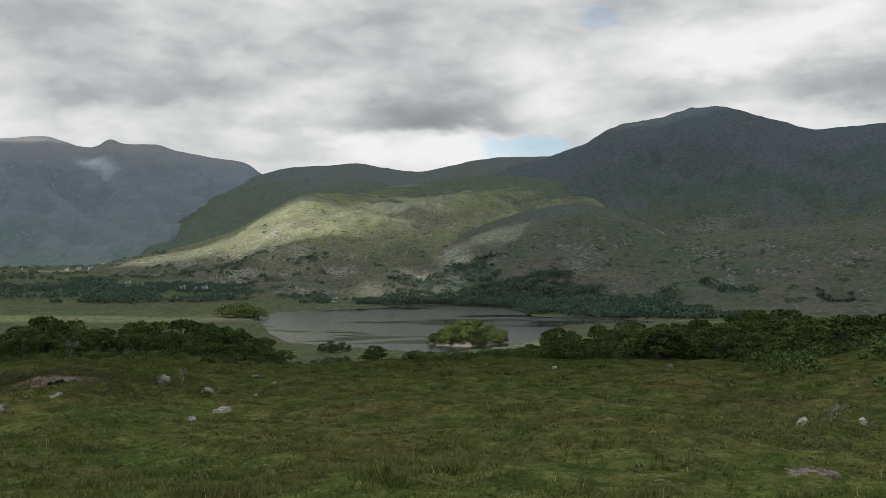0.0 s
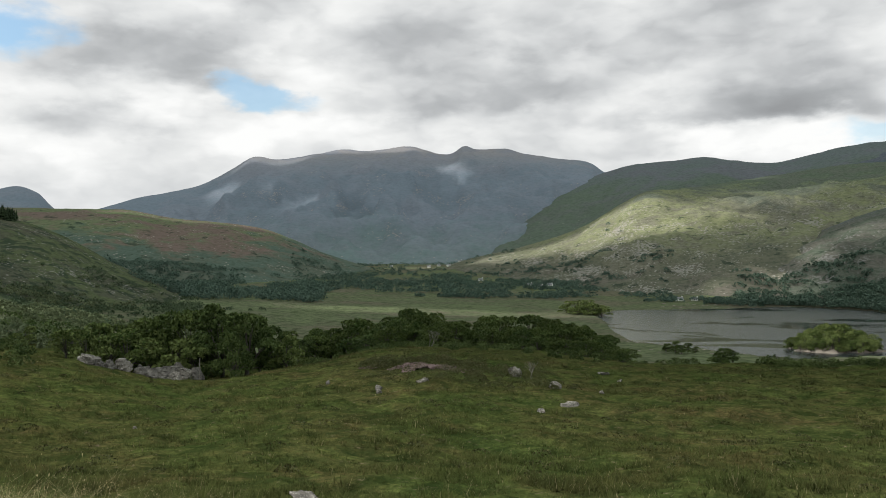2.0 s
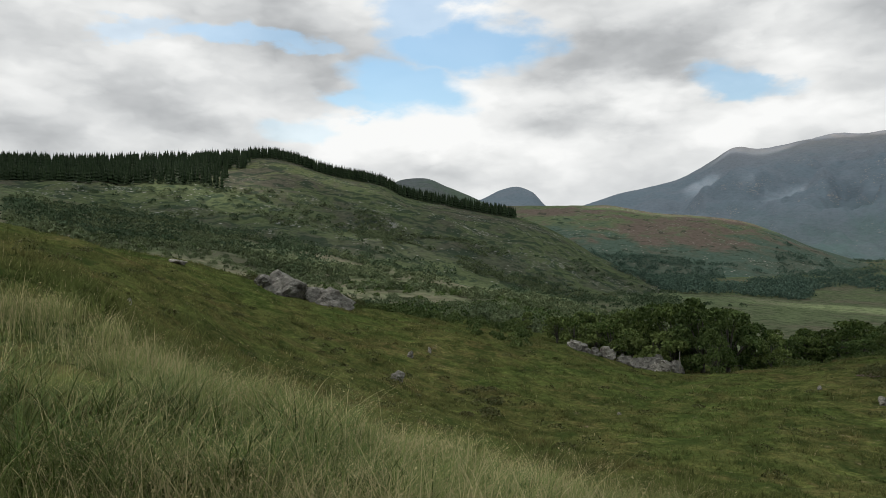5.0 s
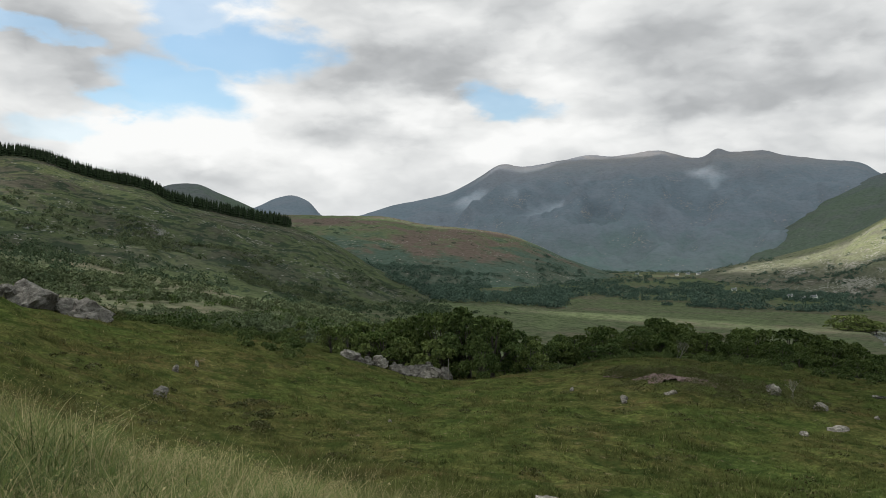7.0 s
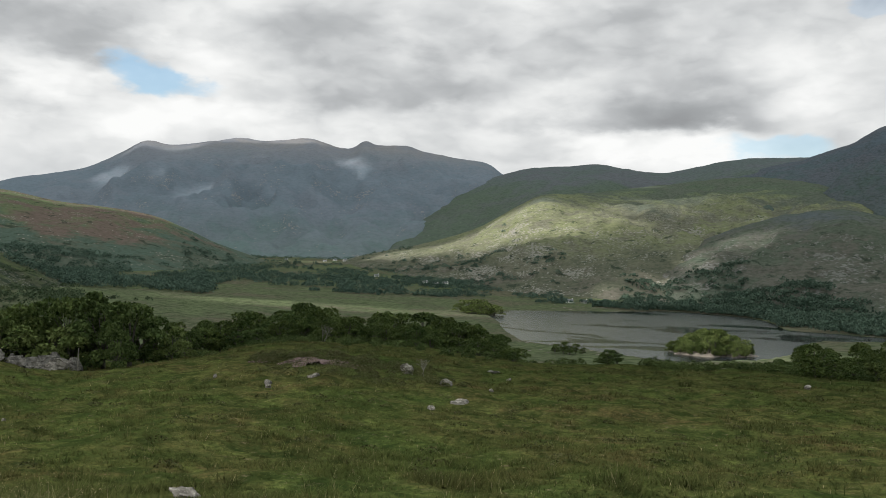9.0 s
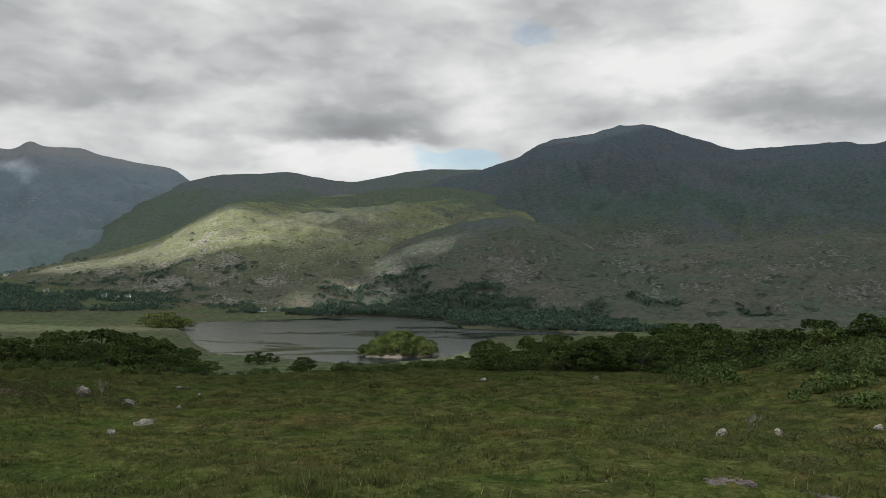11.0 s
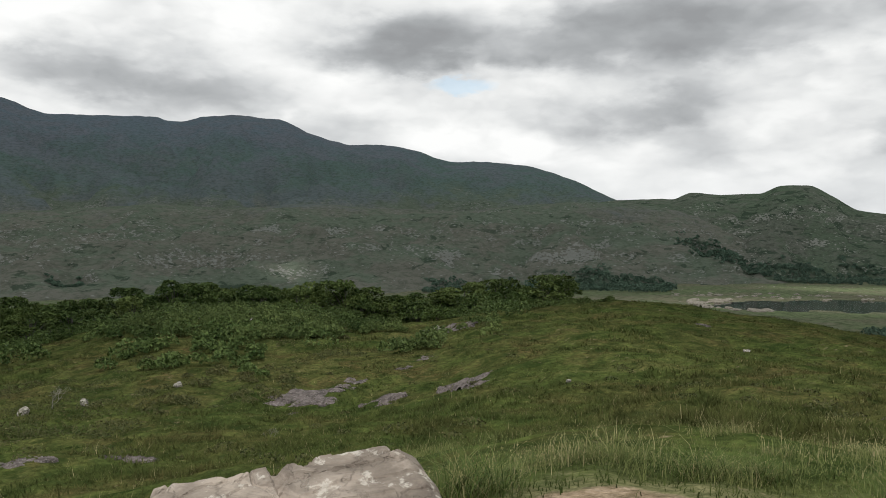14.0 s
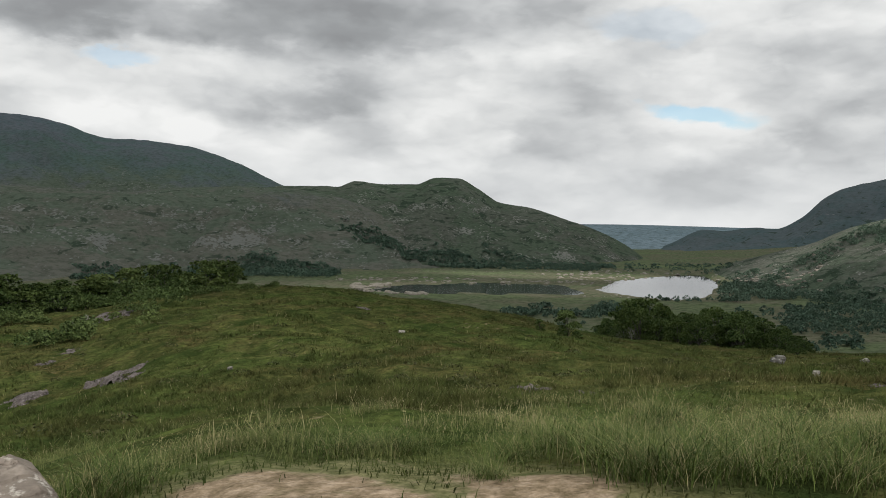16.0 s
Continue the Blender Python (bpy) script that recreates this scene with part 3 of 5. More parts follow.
    rows = np.stack([curve(az, HEADS, g[1]) for g in RINGS])
    # along each heading, a monotone curve over the logarithm of the distance
    s, knots = np.log(r + 6.0), np.log(radii + 6.0)
    d = np.diff(rows, axis=0) / np.diff(knots).reshape(-1, *([1] * r.ndim))
    m = np.zeros_like(rows)
    m[0], m[-1] = d[0], d[-1]
    same = d[:-1] * d[1:] > 0
    m[1:-1] = np.where(same, 2 * d[:-1] * d[1:] / np.where(same, d[:-1] + d[1:], 1), 0)
    i = np.clip(np.searchsorted(knots, s, side="right") - 1, 0, len(knots) - 2)
    h = knots[i + 1] - knots[i]
    t = np.clip((s - knots[i]) / h, 0, 1)
    take = lambda table, k: np.take_along_axis(table, k[None], 0)[0]
    z = ((1 + 2 * t) * (1 - t) ** 2 * take(rows, i) + t * (1 - t) ** 2 * h * take(m, i)
         + t * t * (3 - 2 * t) * take(rows, i + 1) + t * t * (t - 1) * h * take(m, i + 1))
    z = z + EYE
    # knolls and hummocks
    z = z + fractal(x, y, 9.0, 4, 3) * 0.42 * smooth_step(r, 5, 25) * (1 - smooth_step(r, 200, 400))
    z = z + fractal(x, y, 1.9, 3, 8) * 0.17 * smooth_step(r, 2, 8) * (1 - smooth_step(r, 100, 160))
    z = z + fractal(x, y, 60.0, 5, 5) * 3.0 * smooth_step(r, 170, 420) * (1 - 0.8 * smooth_step(r, 520, 640) * (az < 30))
    # lake beds
    rag = fractal(x, y, 55.0, 4, 21) * 9.0
    wet = np.maximum(shore_depth(r, az, LAKE_SHORE, rag), shore_depth(r, az, EAST_SHORE, rag))
    wet = np.maximum(wet, shore_depth(r, az, MARSH_SHORE, rag + fractal(x, y, 40.0, 4, 33) * 26.0 + 6))
    shore = smooth_step(wet, -45, 0)
    z = np.where(wet > -45, z * (1 - shore) + (LAKE_Z + 0.5) * shore, z)
    return np.where(wet > 0, LAKE_Z + 0.5 - np.minimum(wet * 0.15, 5.0), np.maximum(z, LAKE_Z + 0.4))


def ground_at(x, y):
    return float(ground_height(np.array([x]), np.array([y]))[0])


def spot(az, r):
    """The point of the ground at a heading and distance from the viewpoint."""
    x, y = -math.sin(radians(az)) * r, math.cos(radians(az)) * r
    return Vector((x, y, ground_at(x, y)))


def sheet(name, pts, cols, rows, material, wrap=False, smooth=True):
    """A mesh over a grid of points, row by row."""
    i = np.arange(rows * cols).reshape(rows, cols)
    if wrap:
        i = np.concatenate([i, i[:, :1]], axis=1)
    quads = np.stack([i[:-1, :-1], i[:-1, 1:], i[1:, 1:], i[1:, :-1]], axis=-1).reshape(-1, 4)
    return mesh_object(name, pts, quads, material, smooth)


def mesh_data(name, pts, faces, material, smooth=True):
    """A mesh from arrays of points and of faces with equally many corners."""
    pts, faces = np.asarray(pts, np.float32), np.asarray(faces, np.int32)
    me = bpy.data.meshes.new(name)
    me.vertices.add(len(pts))
    me.vertices.foreach_set("co", pts.ravel())
    me.loops.add(faces.size)
    me.loops.foreach_set("vertex_index", faces.ravel())
    me.polygons.add(len(faces))
    me.polygons.foreach_set("loop_start", np.arange(len(faces), dtype=np.int32) * faces.shape[1])
    me.polygons.foreach_set("use_smooth", np.full(len(faces), smooth))
    me.materials.append(material)
    me.update(calc_edges=True)
    return me


def mesh_object(name, pts, faces, material, smooth=True, parent=None):
    ob = new(name, mesh_data(name, pts, faces, material, smooth))
    ob.parent = parent
    return ob


def part(name, pts, faces, material, parent, label="", smooth=True):
    ob = mesh_object(name, pts, faces, material, smooth, parent)
    return tagged(ob, label) if label else ob


def build_ground():
    heads = np.concatenate([np.arange(-108, 88, 0.35), np.arange(88, 252, 2.0)])
    radii = np.concatenate([[0.6], np.geomspace(1.2, 9, 44), np.geomspace(9.1, 125, 290), np.geomspace(127, 1500, 96), np.geomspace(1560, 20000, 30)])
    a, r = np.meshgrid(np.radians(heads), radii)
    x, y = -np.sin(a) * r, np.cos(a) * r
    z = ground_height(x, y)
    ob = sheet("ground", np.stack([x, y, z], -1).reshape(-1, 3), len(heads), len(radii), MEADOW, wrap=True)
    me = ob.data
    me.materials.append(VALLEY)
    far = np.repeat(radii[:-1] > 230, len(heads))
    me.polygons.foreach_set("material_index", far.astype(np.int32))
    # the middle of the viewpoint
    b = bmesh.new()
    b.from_mesh(me)
    b.verts.ensure_lookup_table()
    b.faces.new([b.verts[i] for i in range(len(heads))][::-1])
    bmesh.ops.recalc_face_normals(b, faces=b.faces[:])
    b.to_mesh(me)
    b.free()
    if me.polygons[0].normal.z < 0:
        me.flip_normals()
    tagged(ob, "rough green hill pasture falling to a wide lake valley", "ground", kind="structure")


build_ground()


def build_water():
    n = 96
    radii = np.array([500.0, 800.0, 1100.0, 1500.0])
    aa, rr = np.meshgrid(np.linspace(radians(-95), radians(20), n), radii)
    pts = np.stack([-np.sin(aa) * rr, np.cos(aa) * rr, np.full(aa.shape, LAKE_Z)], -1).reshape(-1, 3)
    ob = sheet("lake_water", pts, n, len(radii), WATER)
    if ob.data.polygons[0].normal.z < 0:
        ob.data.flip_normals()
    tagged(ob, "calm grey lake water reflecting the cloudy sky", "water", kind="structure")


build_water()


def mountain(name, label, crest, feet, material, rough=1.0, bulge=1.25, step=0.2, seed=1, category="mountain", rows=60, gully=1.0, crags=0.0):
    """A mountain side: crest rows (heading, elevation in degrees, distance), feet rows (heading, distance, height under the lens)."""
    heads = np.arange(min(c[0] for c in crest), max(c[0] for c in crest) + 1e-6, step)
    c = sorted(crest)
    el = curve(heads, [q[0] for q in c], [q[1] for q in c])
    far = curve(heads, [q[0] for q in c], [q[2] for q in c])
    ft = sorted(feet)
    near = curve(heads, [q[0] for q in ft], [q[1] for q in ft])
    low = curve(heads, [q[0] for q in ft], [q[2] for q in ft])
    top = np.tan(np.radians(el)) * far
    front = np.linspace(0, 1, rows)
    back = np.linspace(1, 0, rows // 4)[1:]
    a = np.radians(heads)[None]
    v = np.concatenate([front, back])[:, None]
    behind = np.concatenate([np.zeros(rows), np.ones(len(back))])[:, None]
    r = np.where(behind == 0, near + (far - near) * v, far * (1 + 0.22 * (1 - v)))
    low = low - 14
    z = low + (top - low) * np.where(behind == 0, v ** bulge * 0.55 + (np.sin((v - 0.5) * np.pi) * 0.5 + 0.5) * 0.45, v)
    x, y = -np.sin(a) * r, np.cos(a) * r
    rise = np.maximum(top - low, 20)
    body = np.where(behind == 0, np.clip(4 * v * (1 - v), 0, 1) ** 0.6 * (1 - 0.75 * smooth_step(v, 0.55, 0.95)), 0.0)
    size = float(np.median(far - near)) * 0.22
    folds = 1 - np.abs(fractal(x, y, size, 5, seed)) * 2.0
    lumps = fractal(x, y, size * 0.35, 5, seed + 40)
    z = z + rise * 0.085 * rough * body * (folds * gully * 0.8 + lumps * 0.7)
    if crags:      # ledges and rounded knolls of rock
        knoll = 1 - np.abs(fractal(x, y, 170.0, 5, seed + 70, 0.55)) * 2.2
        terrace = (z + 14 * fractal(x, y, 240.0, 3, seed + 80)) / 22.0
        terrace = terrace - np.floor(terrace)
        z = z + np.clip(body, 0, 1) * crags * (knoll * 9.0 + 7.0 * (smooth_step(terrace, 0.55, 0.95) - terrace))
    z = z + fractal(heads * 14.0, heads * 0.0, 14.0, 4, seed + 9)[None] * rise * 0.006 * rough * v ** 3 + EYE
    ob = sheet(name, np.stack([x + 0 * z, y + 0 * z, z], -1).reshape(-1, 3), len(heads), v.shape[0], material)
    if sum(p.normal.z for p in ob.data.polygons[:200]) < 0:
        ob.data.flip_normals()
    return tagged(ob, label, category, kind="structure")


def ridge(knots, dist):
    """Crest knots at one distance, or at a distance that changes evenly from the first knot to the last."""
    d0, d1 = dist if isinstance(dist, tuple) else (dist, dist)
    n = len(knots) - 1
    return [(az, el, d0 + (d1 - d0) * i / n) for i, (az, el) in enumerate(knots)]


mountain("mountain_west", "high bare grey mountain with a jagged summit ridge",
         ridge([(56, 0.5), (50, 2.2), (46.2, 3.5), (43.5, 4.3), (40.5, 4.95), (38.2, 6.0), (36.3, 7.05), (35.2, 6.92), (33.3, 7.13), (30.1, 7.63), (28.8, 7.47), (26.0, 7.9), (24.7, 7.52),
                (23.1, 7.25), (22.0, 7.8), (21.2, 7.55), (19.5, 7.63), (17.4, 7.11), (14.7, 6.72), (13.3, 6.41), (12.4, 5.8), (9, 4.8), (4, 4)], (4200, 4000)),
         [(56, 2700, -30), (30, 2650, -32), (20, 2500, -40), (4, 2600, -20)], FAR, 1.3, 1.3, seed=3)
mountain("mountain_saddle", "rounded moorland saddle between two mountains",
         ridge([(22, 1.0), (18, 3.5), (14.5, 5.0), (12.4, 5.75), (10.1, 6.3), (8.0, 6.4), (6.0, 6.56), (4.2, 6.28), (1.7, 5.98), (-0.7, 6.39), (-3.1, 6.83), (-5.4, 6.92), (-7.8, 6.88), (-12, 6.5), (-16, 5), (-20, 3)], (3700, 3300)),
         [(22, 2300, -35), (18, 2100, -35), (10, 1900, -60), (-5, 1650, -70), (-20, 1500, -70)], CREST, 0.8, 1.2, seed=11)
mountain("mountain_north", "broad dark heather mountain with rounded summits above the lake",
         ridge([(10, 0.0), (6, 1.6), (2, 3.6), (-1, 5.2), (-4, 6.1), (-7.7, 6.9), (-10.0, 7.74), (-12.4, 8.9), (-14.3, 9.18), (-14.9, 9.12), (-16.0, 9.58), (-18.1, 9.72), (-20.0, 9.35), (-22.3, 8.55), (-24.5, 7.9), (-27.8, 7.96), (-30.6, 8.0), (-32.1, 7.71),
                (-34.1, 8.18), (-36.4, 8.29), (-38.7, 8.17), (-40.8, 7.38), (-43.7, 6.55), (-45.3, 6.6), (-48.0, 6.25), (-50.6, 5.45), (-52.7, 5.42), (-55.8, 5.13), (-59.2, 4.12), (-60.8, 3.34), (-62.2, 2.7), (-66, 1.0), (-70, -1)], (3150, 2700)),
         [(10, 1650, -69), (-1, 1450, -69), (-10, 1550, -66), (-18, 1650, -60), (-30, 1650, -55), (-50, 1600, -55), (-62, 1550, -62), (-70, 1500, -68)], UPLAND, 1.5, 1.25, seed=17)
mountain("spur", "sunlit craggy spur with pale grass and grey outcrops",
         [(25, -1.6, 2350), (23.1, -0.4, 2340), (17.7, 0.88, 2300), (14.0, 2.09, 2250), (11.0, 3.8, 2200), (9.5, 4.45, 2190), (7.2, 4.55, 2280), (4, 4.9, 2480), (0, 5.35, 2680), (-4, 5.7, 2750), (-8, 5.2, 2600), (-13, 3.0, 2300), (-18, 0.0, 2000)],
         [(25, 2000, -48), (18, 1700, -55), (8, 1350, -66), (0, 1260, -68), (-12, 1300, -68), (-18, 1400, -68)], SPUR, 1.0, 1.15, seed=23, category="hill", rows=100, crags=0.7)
mountain("brown_ridge", "low ridge of burnt red-brown heath",
         ridge([(62, 2.6), (56, 3.3), (51.7, 3.45), (48.9, 3.43), (45.0, 3.41), (41.5, 2.85), (39.2, 2.65), (36.3, 2.28), (34.1, 1.52), (32.0, 0.56), (28.6, -0.58), (26, -1.5)], (2600, 2300)),
         [(62, 1500, -30), (45, 1350, -50), (35, 1500, -50), (26, 1900, -40)], RED, 0.7, 1.1, seed=29, category="hill")
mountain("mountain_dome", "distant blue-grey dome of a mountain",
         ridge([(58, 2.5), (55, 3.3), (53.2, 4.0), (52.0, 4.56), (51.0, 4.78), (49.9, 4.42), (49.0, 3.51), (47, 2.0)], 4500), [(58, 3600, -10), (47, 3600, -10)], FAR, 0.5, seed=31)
mountain("hill_behind", "green hill behind the plantation slope",
         ridge([(66, 3.5), (62, 4.3), (60.3, 4.73), (58.7, 5.32), (57.5, 5.4), (55.6, 4.73), (54.0, 4.06), (52, 3.0), (50, 1.5)], 3000), [(66, 2000, 10), (50, 2000, -20)], CREST, 0.7, seed=37, category="hill")
mountain("plantation_hill", "steep scrubby hillside with bracken and boulders",
         ridge([(100, 5.0), (90, 5.6), (79.8, 5.9), (75, 6.2), (71, 6.5), (69, 6.68), (68.3, 6.7), (66.3, 6.39), (64.1, 5.67), (60.3, 4.93), (58.7, 4.15), (54.8, 3.36), (51.3, 2.74), (48.9, 1.93), (47.0, 0.93), (45.4, -0.07), (43.1, -1.06), (40.5, -2.3)], (1350, 1150)),
         [(100, 420, 20), (80, 430, 8), (70, 430, -4), (60, 460, -16), (52, 560, -26), (45, 700, -38), (40.5, 800, -44)], HILL_NEAR, 0.7, 1.15, seed=41, category="hill", rows=110, crags=0.35)
mountain("crag_hill", "craggy wooded hill falling to the far lake",
         ridge([(-56, 1.0), (-59, 2.0), (-62.1, 2.7), (-65.8, 2.76), (-67.1, 3.13), (-69.0, 2.96), (-71.3, 2.99), (-72.6, 3.46), (-74.1, 3.49), (-75.6, 2.8), (-77.1, 1.85), (-79.3, 1.48), (-81.3, 0.85), (-83.5, 0.14), (-85.5, -0.79), (-87.5, -2.2)], 2000),
         [(-56, 1250, -67), (-72, 1350, -68), (-80, 1500, -67), (-87.5, 1850, -66)], SLOPE, 1.2, 1.0, step=0.15, seed=43, category="hill", rows=100, crags=0.9)
mountain("mountain_east", "dark wooded mountain shoulder across the far lake",
         ridge([(-86, -1.9), (-88.8, -0.72), (-90.9, 0.19), (-92.0, 0.13), (-94.1, 0.39), (-95.1, 0.29), (-96.8, 1.08), (-98.1, 2.34), (-99.3, 2.97), (-101.4, 3.44), (-106, 4.5), (-115, 5)], 3000),
         [(-86, 2300, -60), (-115, 2300, -40)], EAST, 1.6, seed=47)
mountain("near_hill_east", "scrubby hill with pale outcrops beside the far lake",
         ridge([(-88, -4.2), (-89.2, -3.75), (-92.8, -1.94), (-95.5, -1.12), (-97.5, -0.53), (-99.4, 0.4), (-101.5, 1.02), (-108, 3), (-120, 4)], (1500, 1250)),
         [(-88, 1420, -67), (-95, 900, -68), (-101, 700, -62), (-120, 500, -50)], SLOPE, 1.0, seed=53, category="hill")
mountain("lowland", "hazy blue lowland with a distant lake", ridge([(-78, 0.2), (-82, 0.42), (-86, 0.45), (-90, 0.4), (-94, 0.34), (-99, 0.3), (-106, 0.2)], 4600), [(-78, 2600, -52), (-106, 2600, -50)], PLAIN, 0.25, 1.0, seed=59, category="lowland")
mountain("mountain_foot", "broken rocky apron below the northern mountain",
         ridge([(2.5, -1.5), (0, 0.9), (-3, 2.3), (-6, 3.2), (-9, 3.6), (-11.5, 3.2), (-14, 2.0), (-16.5, 0.6), (-20, -1.0)], (1900, 1750)),
         [(2.5, 1270, -69), (-8, 1130, -69), (-20, 1050, -69)], UPLAND, 1.3, 0.95, step=0.12, seed=61, category="hill", rows=120, crags=0.9)
mountain("rocky_shelf", "rough rocky shelf with pale ledges below the heather mountain",
         ridge([(-9, -1.0), (-13, 0.4), (-17, 1.3), (-21, 1.7), (-26, 1.9), (-31, 2.3), (-36, 2.1), (-41, 2.45), (-46, 2.2), (-51, 2.0), (-55, 2.3), (-59, 2.55), (-62, 2.5), (-66, 2.0), (-70, 0.6), (-73, -1.2)], (1850, 1750)),
         [(-9, 1060, -69), (-30, 990, -67), (-50, 1040, -67), (-73, 1300, -68)], UPLAND, 1.5, 0.9, step=0.13, seed=67, category="hill", rows=120, gully=1.3, crags=1.0)

# ---- the cloud layer overhead, broken where the sun reaches the land ----
CLOUD_Z = 2600.0
# sunlit ground: heading, distance, height under the lens, half width across and along, how open the gap is
GAPS_NORTH = [(19.5, 2190, 5, 130, 50, 0.9), (15.5, 2110, 25, 150, 90, 1.0), (12.0, 2030, 60, 140, 150, 1.0), (9.0, 1970, 85, 150, 190, 1.0), (6.0, 1960, 95, 130, 120, 0.9), (3.0, 2080, 120, 150, 70, 0.8), (0.5, 2250, 150, 130, 60, 0.5), (2.0, 2600, 215, 120, 60, 0.5),
              (5.6, 1400, -45, 60, 70, 0.75), (2.8, 1500, -15, 60, 130, 0.8), (-0.4, 1590, 10, 60, 140, 0.75), (-3.6, 1640, 40, 80, 90, 0.6), (1.2, 1400, -45, 60, 60, 0.7)]
GAPS_WEST = [(26, 4050, 530, 170, 90, 0.6), (35, 4050, 470, 300, 90, 0.5), (30.5, 4080, 520, 160, 70, 0.6), (38.5, 3800, 330, 110, 80, 0.6), (33, 3500, 250, 80, 60, 0.5), (21.6, 3700, 330, 60, 60, 0.7),
             (40, 2420, 95, 220, 70, 0.6), (35.5, 2380, 75, 120, 60, 0.7), (46, 2560, 130, 220, 80, 0.7), (26.5, 2300, -30, 150, 60, 1.0)]
GAPS_LOW = [(-1.7, 668, -58, 100, 95, 1.0), (24, 960, -62, 190, 50, 0.7), (14, 1010, -60, 70, 50, 0.6), (-16, 3000, 480, 200, 130, 0.25), (-78, 990, -68, 330, 130, 0.45), (-84, 1300, -66, 330, 110, 0.8), (-97, 1150, -20, 80, 80, 0.7), (-96, 1340, -30, 110, 110, 1.0), (-40, 1200, -50, 60, 40, 0.7)]
GAPS_NEAR = [(53, 560, -22, 110, 120, 0.85), (49.5, 420, -24, 60, 60, 0.7), (57, 330, -14, 60, 50, 0.7), (63, 520, 0, 50, 80, 0.9), (69, 900, 60, 90, 130, 0.9), (58, 700, 20, 60, 90, 0.5), (60, 1050, 70, 90, 90, 0.5), (75, 330, 0, 50, 60, 0.4), (76, 30, 0, 70, 60, 0.55), (-90, 12, 0, 60, 45, 0.6), (-62, 62, -6, 46, 44, 0.6), (-84, 32, -3, 42, 38, 0.45)]


def build_clouds():
    n, half = 331, 14000.0
    u = np.linspace(-1, 1, n)
    g = half * np.sinh(2.6 * u) / np.sinh(2.6)     # closer rows over the valley
    gx, gy = np.meshgrid(g + SUN_DIR.x * CLOUD_Z / SUN_DIR.z, g + SUN_DIR.y * CLOUD_Z / SUN_DIR.z + 1500)
    ob = sheet("cloud", np.stack([gx, gy, np.full(gx.shape, CLOUD_Z) + fractal(gx, gy, 1500, 4, 70) * 120], -1).reshape(-1, 3), n, n, CLOUD)
    thick = np.ones(gx.shape)
    rag = fractal(gx, gy, 300, 5, 77) * 0.32
    for az, r, z, wide, deep, clear in GAPS_NORTH + GAPS_WEST + GAPS_LOW + GAPS_NEAR:
        p = Vector(direction(az, 0)) * r
        lift = (CLOUD_Z - z) / SUN_DIR.z
        cx, cy = p.x + SUN_DIR.x * lift, p.y + SUN_DIR.y * lift
        a = radians(az)
        across = (gx - cx) * math.cos(a) + (gy - cy) * math.sin(a)
        along = -(gx - cx) * math.sin(a) + (gy - cy) * math.cos(a)
        q = np.hypot(across / wide, along / deep) + rag
        thick = np.minimum(thick, 1 - clear * (1 - smooth_step(q, 0.75, 1.12)))
    at = ob.data.attributes.new("thickness", "FLOAT", "POINT")
    at.data.foreach_set("value", (0.06 + 0.93 * thick).astype(np.float32).ravel())
    tagged(ob, "broken grey layer of summer cloud", "cloud", kind="structure")


build_clouds()

# ---- plants ----
bpy.context.view_layer.update()
LAND = bpy.context.evaluated_depsgraph_get()


def drop(x, y):
    """Height of the land, hills included."""
    hit, place, *_ = scene.ray_cast(LAND, Vector((x, y, 2200)), Vector((0, 0, -1)))
    return place.z if hit else ground_at(x, y)


def polar(az, r):
    return -math.sin(radians(az)) * r, math.cos(radians(az)) * r


def leaf_quads(rng, centres, size, droop=0.3):
    """Small bent leaves, turned at random, two triangles each way over a fold."""
    n = len(centres)
    u = rng.normal(size=(n, 3))
    u /= np.linalg.norm(u, axis=1, keepdims=True)
    w = np.cross(u, rng.normal(size=(n, 3)))
    w /= np.linalg.norm(w, axis=1, keepdims=True)
    s = (size * rng.uniform(0.6, 1.4, n))[:, None]
    fold = np.cross(u, w) * s * 0.28
    base = centres - u * s
    tip = centres + u * s - [0, 0, 1] * s * droop
    left, right = centres + w * s * 0.62 + fold, centres - w * s * 0.62 + fold
    pts = np.stack([base, left, tip, right], 1).reshape(-1, 3)
    i = np.arange(n)[:, None] * 4
    return pts, np.concatenate([i, i + 1, i + 2, i + 3], 1)


def crown_points(rng, lobes, count):
    """Points on and inside the shells of a crown's lobes: rows of centre and radii."""
    lobes = np.array(lobes)
    weight = lobes[:, 3] * lobes[:, 5]
    which = rng.choice(len(lobes), count, p=weight / weight.sum())
    v = rng.normal(size=(count, 3))
    v /= np.linalg.norm(v, axis=1, keepdims=True)
    v[:, 2] = np.where(v[:, 2] < -0.45, -v[:, 2], v[:, 2])
    bump = 1 + 0.16 * np.sin(v[:, 0] * 7 + which) * np.cos(v[:, 1] * 6 + v[:, 2] * 5)
    shell = (rng.uniform(0.55, 1.0, count) ** 0.45 * bump)[:, None]
    return lobes[which, :3] + v * lobes[which, 3:6] * shell


def tube(path, radii, sides=6):
    """A tapering limb along a path."""
    path = np.asarray(path, float)
    pts, faces = [], []
    for j, (p, rad) in enumerate(zip(path, radii)):
        d = path[min(j + 1, len(path) - 1)] - path[max(j - 1, 0)]
        d = d / (np.linalg.norm(d) + 1e-9)
        e = np.cross(d, [0.31, 0.95, 0.05])
        e /= np.linalg.norm(e) + 1e-9
        f = np.cross(d, e)
        for q in range(sides):
            a = 2 * math.pi * q / sides
            pts.append(p + (e * math.cos(a) + f * math.sin(a)) * rad)
    for j in range(len(path) - 1):
        for q in range(sides):
            a, b = j * sides + q, j * sides + (q + 1) % sides
            faces.append((a, b, b + sides, a + sides))
